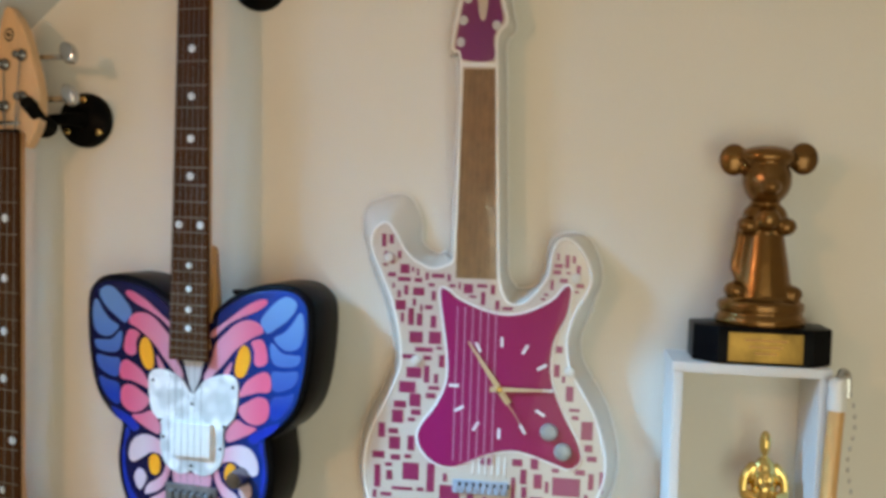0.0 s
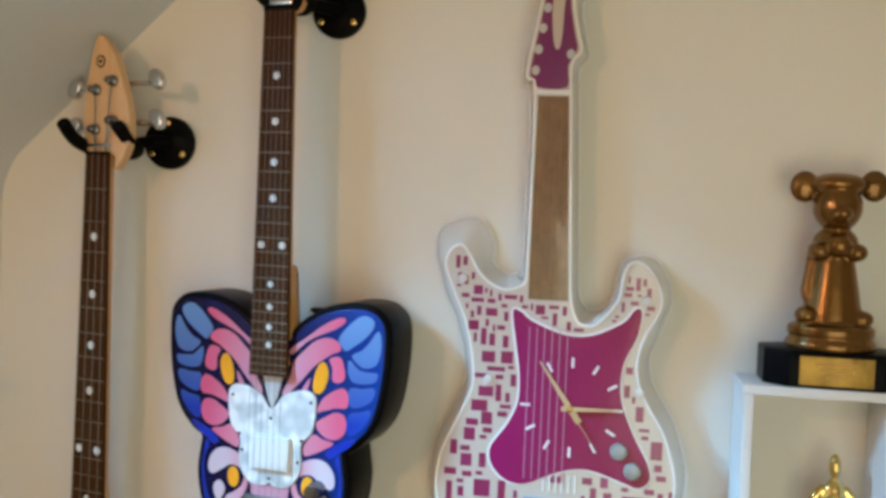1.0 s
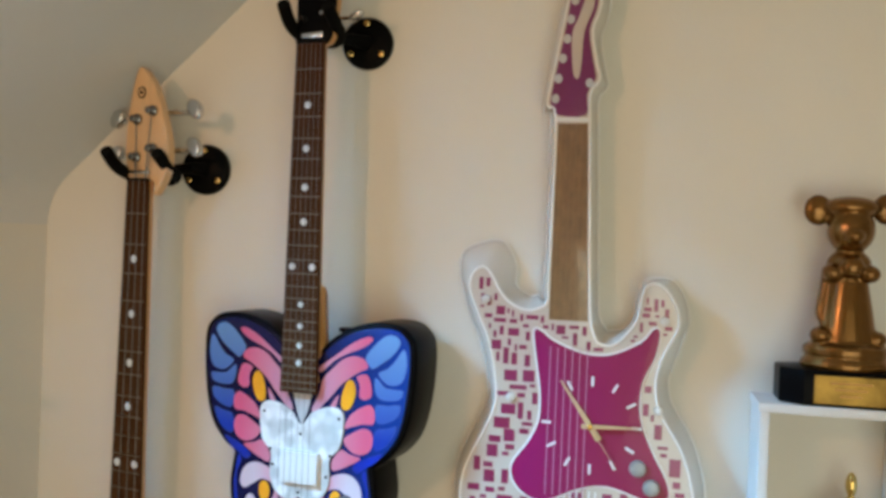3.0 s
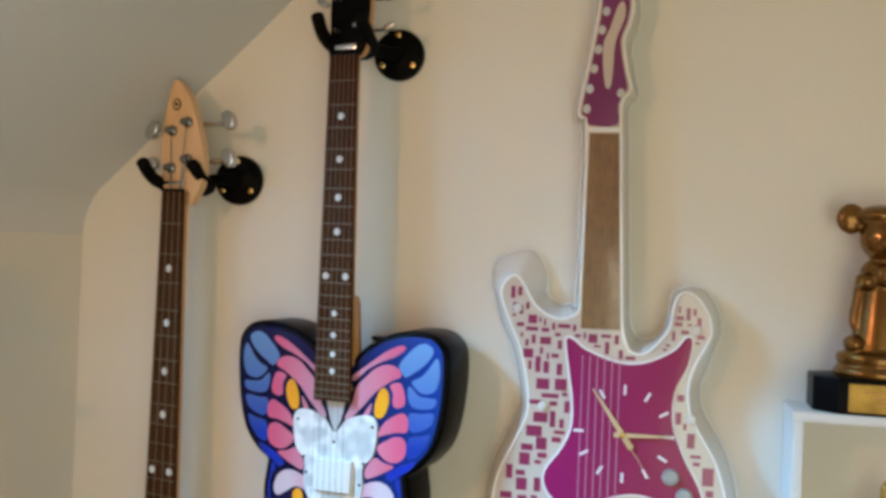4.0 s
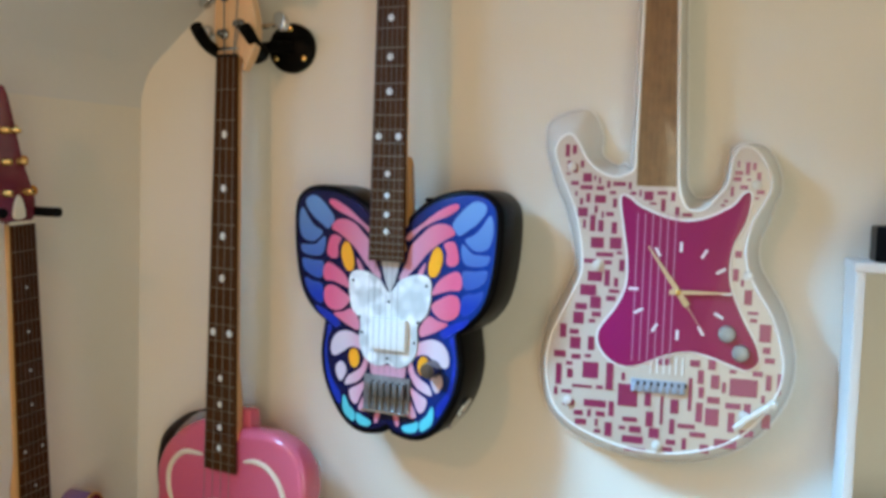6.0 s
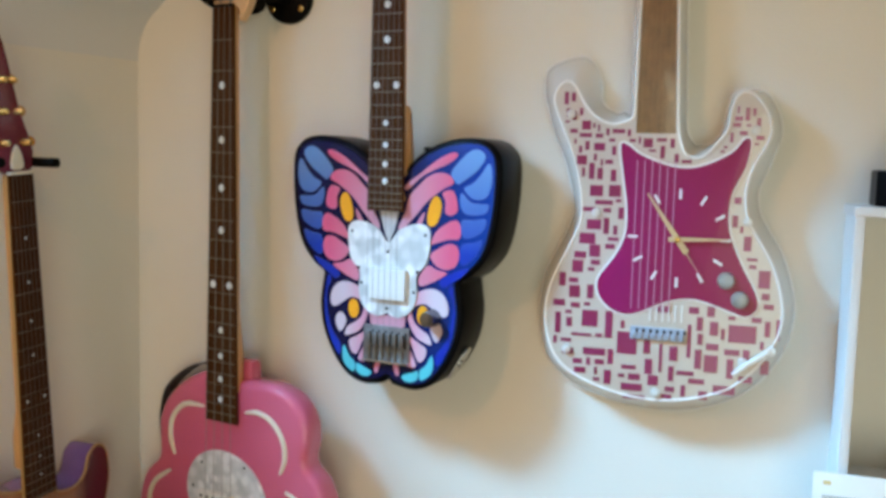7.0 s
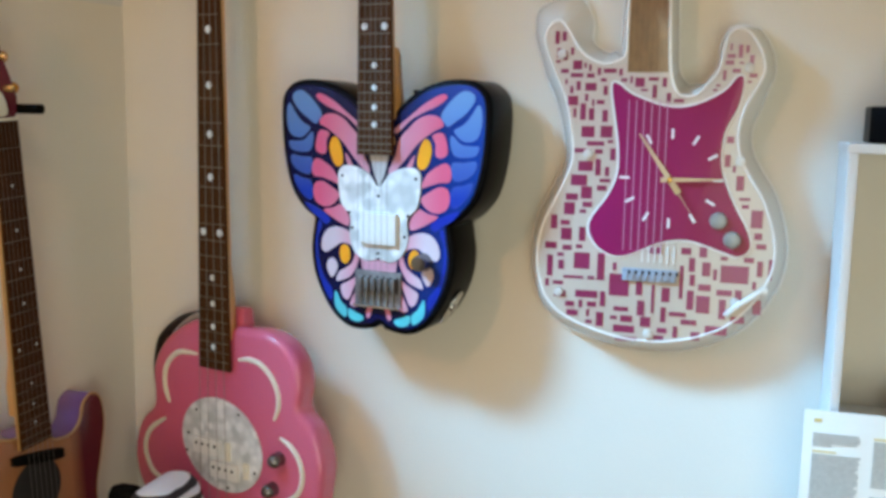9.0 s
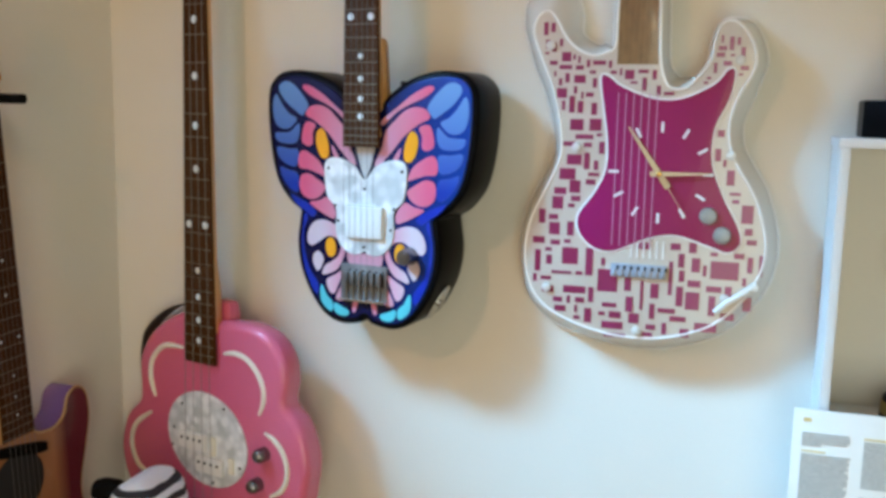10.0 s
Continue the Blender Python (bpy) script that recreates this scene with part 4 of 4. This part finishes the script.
aw = thing("bronze_trophy", pose(0.330, -0.055, SHELF_TOP), "bronze statuette trophy on a black base with a gold plaque", "trophy")
oct_pts = [(-0.083, -0.018), (-0.056, -0.042), (0.056, -0.042), (0.083, -0.018), (0.083, 0.030), (0.056, 0.046), (-0.056, 0.046), (-0.083, 0.030)]


def prism(pts, z0, z1, r=0.003):
    bm = slab([Vector(p) for p in pts], z0, z1, r)
    for v in bm.verts:
        v.co = Vector((v.co.x, v.co.z, v.co.y))
    return bm


part("plinth", prism(oct_pts, 0.0, 0.046, 0.003), BLACK, aw, "black lacquered octagonal plinth")
part("plaque", block(0.088, 0.002, 0.036, (0.0, -0.0432, 0.022), 0.0006), GOLD_PLAQUE, aw, "engraved gold plaque")
for k in range(3):
    part("plaque_line", block(0.05 - 0.012 * k, 0.0008, 0.0025, (0, -0.0446, 0.031 - 0.008 * k), 0), BRONZE, aw)
statue = lathe([(0.054, 0.046), (0.056, 0.050), (0.055, 0.056), (0.050, 0.060), (0.053, 0.066), (0.053, 0.074), (0.046, 0.078)], 36, sx=1.0, sy=0.78)
lathe([(0.038, 0.076), (0.036, 0.09), (0.031, 0.12), (0.025, 0.15), (0.019, 0.172), (0.014, 0.182)], 30, bm=statue, sy=0.85)
ball((0, 0, 0.174), 0.028, 0.022, 0.020, statue)
ball((-0.022, -0.014, 0.164), 0.014, 0.014, 0.011, statue)
ball((0.022, -0.014, 0.164), 0.014, 0.014, 0.011, statue)
ball((0, -0.022, 0.172), 0.015, 0.011, 0.013, statue)
ball((0, -0.002, 0.217), 0.030, 0.029, 0.030, statue)
ball((0, -0.026, 0.209), 0.013, 0.012, 0.009, statue)
ball((0.0, 0.002, 0.244), 0.036, 0.030, 0.014, statue)
ball((-0.040, 0.004, 0.240), 0.018, 0.009, 0.019, statue)
ball((0.044, 0.004, 0.243), 0.018, 0.009, 0.019, statue)
ball((-0.034, -0.014, 0.088), 0.014, 0.016, 0.011, statue)
ball((0.034, -0.010, 0.086), 0.014, 0.014, 0.010, statue)
tube(curve([(-0.024, 0.004, 0.17), (-0.028, 0.0, 0.14), (-0.032, -0.004, 0.115), (-0.024, -0.008, 0.100)], 4, False), [0.008] * 13, 10, statue)
for v in statue.verts:
    v.co.z = v.co.z if v.co.z < 0.08 else 0.08 + (v.co.z - 0.08) * 1.07
fig_ob = part("statuette", statue, BRONZE, aw, "bronze standing figure")
weld = fig_ob.modifiers.new("weld", "REMESH")
weld.mode, weld.voxel_size, weld.use_smooth_shade = "VOXEL", 0.0022, True

gf = thing("gold_trophy", pose(0.345, -0.052, 0.848 + 0.351), "small polished gold figure trophy on a black base", "trophy")
part("plinth", lathe([(0.045, 0.0), (0.046, 0.004), (0.043, 0.03), (0.034, 0.036)], 24), BLACK, gf, "black trophy base")
part("band", lathe([(0.0458, 0.010), (0.0460, 0.011), (0.0446, 0.024), (0.0440, 0.025)], 24), GOLD_PLAQUE, gf)
fig = lathe([(0.020, 0.034), (0.021, 0.040), (0.012, 0.046), (0.012, 0.06), (0.014, 0.10), (0.013, 0.13), (0.010, 0.145), (0.015, 0.165), (0.024, 0.19), (0.026, 0.205), (0.018, 0.222), (0.008, 0.230)], 22, sy=0.75)
ball((0, 0, 0.247), 0.011, 0.012, 0.016, fig, 16)
for s in (-1, 1):
    tube(curve([(s * 0.018, 0, 0.217), (s * 0.034, -0.004, 0.205), (s * 0.036, -0.008, 0.185), (s * 0.016, -0.018, 0.180)], 4, False), [0.009] * 13, 10, fig)
ball((0.006, -0.015, 0.205), 0.010, 0.008, 0.009, fig, 12)
ball((-0.010, -0.015, 0.203), 0.011, 0.008, 0.010, fig, 12)
for v in fig.verts:
    v.co.x, v.co.y, v.co.z = v.co.x * 0.68, v.co.y * 0.72, 0.034 + (v.co.z - 0.034) * 1.03
gold_ob = part("figure", fig, GOLD, gf, "polished gold figure")
weld = gold_ob.modifiers.new("weld", "REMESH")
weld.mode, weld.voxel_size, weld.use_smooth_shade = "VOXEL", 0.0016, True

st = thing("wooden_stick", pose(0.412, -0.112, SHELF_TOP - 0.012), "light wooden stick with a pale cap hung beside the shelf", "stick")
part("rod", tube([(0.0, 0, -0.03), (-0.004, 0, -0.12), (-0.009, 0, -0.26)], [0.0098, 0.0098, 0.0098], 16), STICK_WOOD, st, "light wooden rod")
part("cap", lathe([(0.005, 0.005), (0.010, 0.003), (0.011, -0.005), (0.009, -0.012), (0.011, -0.018), (0.011, -0.034)], 18), WHITE_PLASTIC, st, "pale cap")
part("hook", tube(curve([(0, 0, 0), (0.006, 0.006, 0.012), (0.014, 0.010, 0.006), (0.016, 0.012, -0.02)], 4, False), 0.004, 8), CHROME, st)
beads = bmesh.new()
for i in range(16):
    ball((0.020 + 0.003 * math.sin(i * 0.9), 0.004, -0.028 - 0.013 * i), 0.0022, 0.0022, 0.0035, beads, 8)
part("bead_string", beads, PALE_GREY, st, "thin beaded string")

pp = thing("printed_sheet", pose(0.192, -0.1125, 0.93, 0, 0, 0), "white printed sheet fixed to the shelf front", "paper")
part("sheet", block(0.19, 0.0018, 0.289, (0.095, 0, 0.1445), 0.0003), PAPER, pp)
part("backing_board", block(0.186, 0.008, 0.28, (0.097, 0.0052, 0.142), 0.001), WHITE, pp)
rnd = random.Random(3)


def bars(x0, x1, z, rows, step, mat, h):
    for k in range(rows):
        w = (x1 - x0) * (1.0 if k < rows - 1 else rnd.uniform(0.4, 0.8)) * rnd.uniform(0.9, 1.0)
        part("text_bar", block(w, 0.0006, h, (x0 + w / 2, -0.0012, z - k * step), 0), mat, pp)


bars(0.012, 0.032, 0.276, 1, 0.004, OCHRE_INK, 0.005)
bars(0.012, 0.070, 0.258, 5, 0.0036, GREY_INK, 0.0029)
bars(0.012, 0.074, 0.235, 1, 0.004, OCHRE_INK, 0.0022)
bars(0.012, 0.070, 0.230, 22, 0.0036, GREY_INK, 0.0029)
bars(0.084, 0.160, 0.258, 1, 0.004, OCHRE_INK, 0.0022)
bars(0.084, 0.150, 0.253, 17, 0.0036, GREY_INK, 0.0029)
bars(0.084, 0.160, 0.180, 12, 0.0036, GREY_INK, 0.0029)

# ---------- purple electro-acoustic on the side wall ----------
ag = thing("acoustic_guitar", pose(-0.865, -0.286, 1.296, 0, 0, 85.4) @ pose(0, 0, 0, 0, -3.4, 0), "purple sunburst cutaway acoustic guitar hung on the side wall", "guitar", "hung guitars")
ag_pts = [(-0.03, -0.175), (-0.075, -0.160), (-0.115, -0.170), (-0.140, -0.210), (-0.138, -0.265), (-0.120, -0.320), (-0.125, -0.370), (-0.165, -0.430), (-0.185, -0.500), (-0.160, -0.575), (-0.09, -0.615), (0.0, -0.625), (0.09, -0.615), (0.160, -0.575),
          (0.185, -0.500), (0.165, -0.430), (0.130, -0.370), (0.122, -0.320), (0.138, -0.262), (0.150, -0.215), (0.146, -0.175), (0.128, -0.160), (0.108, -0.170), (0.098, -0.195), (0.078, -0.208), (0.050, -0.206), (0.034, -0.195), (0.028, -0.178)]
ag_line = curve(ag_pts, 4)
part("body", slab(ag_line, 0.004, 0.052, 0.004), PURPLE_SIDE, ag, "purple lacquered sides")
part("top", slab(inset(ag_line, 0.002), 0.0, 0.0045, 0.0015, back=False), BURST, ag, "maroon to tan sunburst top")
edge = [Vector((p[0], 0.0028, p[1])) for p in inset(ag_line, 0.0005)]
part("binding", tube(edge + edge[:1], 0.0020, 6), AMBER_BIND, ag, "amber binding")
part("rosette", slab(oval(0.0, -0.262, 0.052, 0.052), -0.0006, 0.001), BURST, ag)
# no hole is cut; the disc's colour is the shade inside
part("sound_hole", slab(oval(0.0, -0.265, 0.047, 0.047), -0.0010, 0.001), DARK, ag, "flat dark disc painted as the shaded sound hole")
part("sound_hole_pickup", slab([Vector(p) for p in curve([(-0.034, -0.199), (0.046, -0.218), (0.054, -0.227), (0.046, -0.235), (-0.034, -0.214), (-0.041, -0.206)], 4)], -0.006, 0.001, 0.002), BLACK_METAL, ag)
neck_parts(ag, 0.0, 0.272, -0.192, 0.043, 0.058, 0.655, 22, (3, 5, 7, 9, 12, 15, 17, 19), bridge_z=-0.42, dot_r=0.0022, lift=-0.010, wood=MAPLE)
part("neck_binding", block(0.0012, 0.005, 0.464, (-0.0265, -0.005, 0.04), 0.0006), AMBER_BIND, ag, "cream neck binding", pose(0, 0, 0, 0, 0.85, 0))
part("bridge", block(0.15, 0.012, 0.026, (0, -0.005, -0.42), 0.004), ROSEWOOD, ag)
ag_head = [(-0.022, 0.274), (-0.034, 0.300), (-0.036, 0.36), (-0.034, 0.42), (-0.022, 0.456), (-0.009, 0.447), (0.011, 0.364), (0.028, 0.316), (0.031, 0.296), (0.022, 0.274)]
part("headstock", slab(curve(ag_head, 3), -0.003, 0.014, 0.002), MAROON, ag, "maroon headstock")
part("truss_cover", slab(curve([(-0.010, 0.280), (0.010, 0.280), (0.008, 0.300), (0, 0.312), (-0.008, 0.300)], 3), -0.0045, -0.002, 0.0005), CREAM, ag)
for i in range(3):
    for s in (-1, 1):
        t = part("tuning_machine", lathe([(0.003, -0.016), (0.004, -0.015), (0.0055, -0.006), (0.006, -0.003)], 12, "y", (-0.022 if s < 0 else 0.014 - 0.009 * i, 0, 0.315 + 0.042 * i)), BRASS, ag)
        part("button", slab(oval(-0.048 if s < 0 else 0.034 - 0.014 * i, 0.315 + 0.042 * i, 0.010, 0.008), 0.004, 0.011, 0.002), AMBER, t)
hk = thing("guitar_hanger", pose(-0.930, -0.302, 1.60, 0, 0, 82), "black metal guitar hanger screwed to the wall", "hanger", "guitar hangers")
part("wall_plate", lathe([(0.036, -0.013), (0.040, -0.011), (0.042, -0.007), (0.042, 0.012)], 32, "y"), BLACK_METAL, hk)
part("arm", tube([(0, -0.01, 0), (0, -0.045, -0.012)], 0.008, 12), BLACK_METAL, hk)
for s in (-1, 1):
    part("fork_prong", tube(curve([(0, -0.042, -0.012), (s * 0.034, -0.046, -0.014), (s * 0.042, -0.066, -0.016), (s * 0.046, -0.100, -0.016)], 4, False), 0.007, 12), RUBBER, hk)

# ---------- striped gig bag, only its top in view ----------
gb = thing("striped_bag", pose(-0.697, -0.20, 0.010), "black and white striped padded bag standing by the wall", "bag")
bag_pts = [(-0.060, -0.010), (-0.062, 0.30), (-0.056, 0.70), (-0.046, 0.95), (-0.036, 1.010), (-0.008, 1.030), (0.018, 1.026), (0.036, 1.002), (0.046, 0.93), (0.056, 0.70), (0.062, 0.30), (0.060, -0.010)]
part("bag_body", slab(curve(bag_pts, 4), -0.05, 0.06, 0.022), ZEBRA, gb, "zebra striped fabric")
part("black_end", lathe([(0.008, -0.028), (0.015, -0.024), (0.019, -0.012), (0.019, 0.010), (0.014, 0.022)], 18, "x", (-0.048, -0.02, 1.006)), RUBBER, gb, "round black end piece")
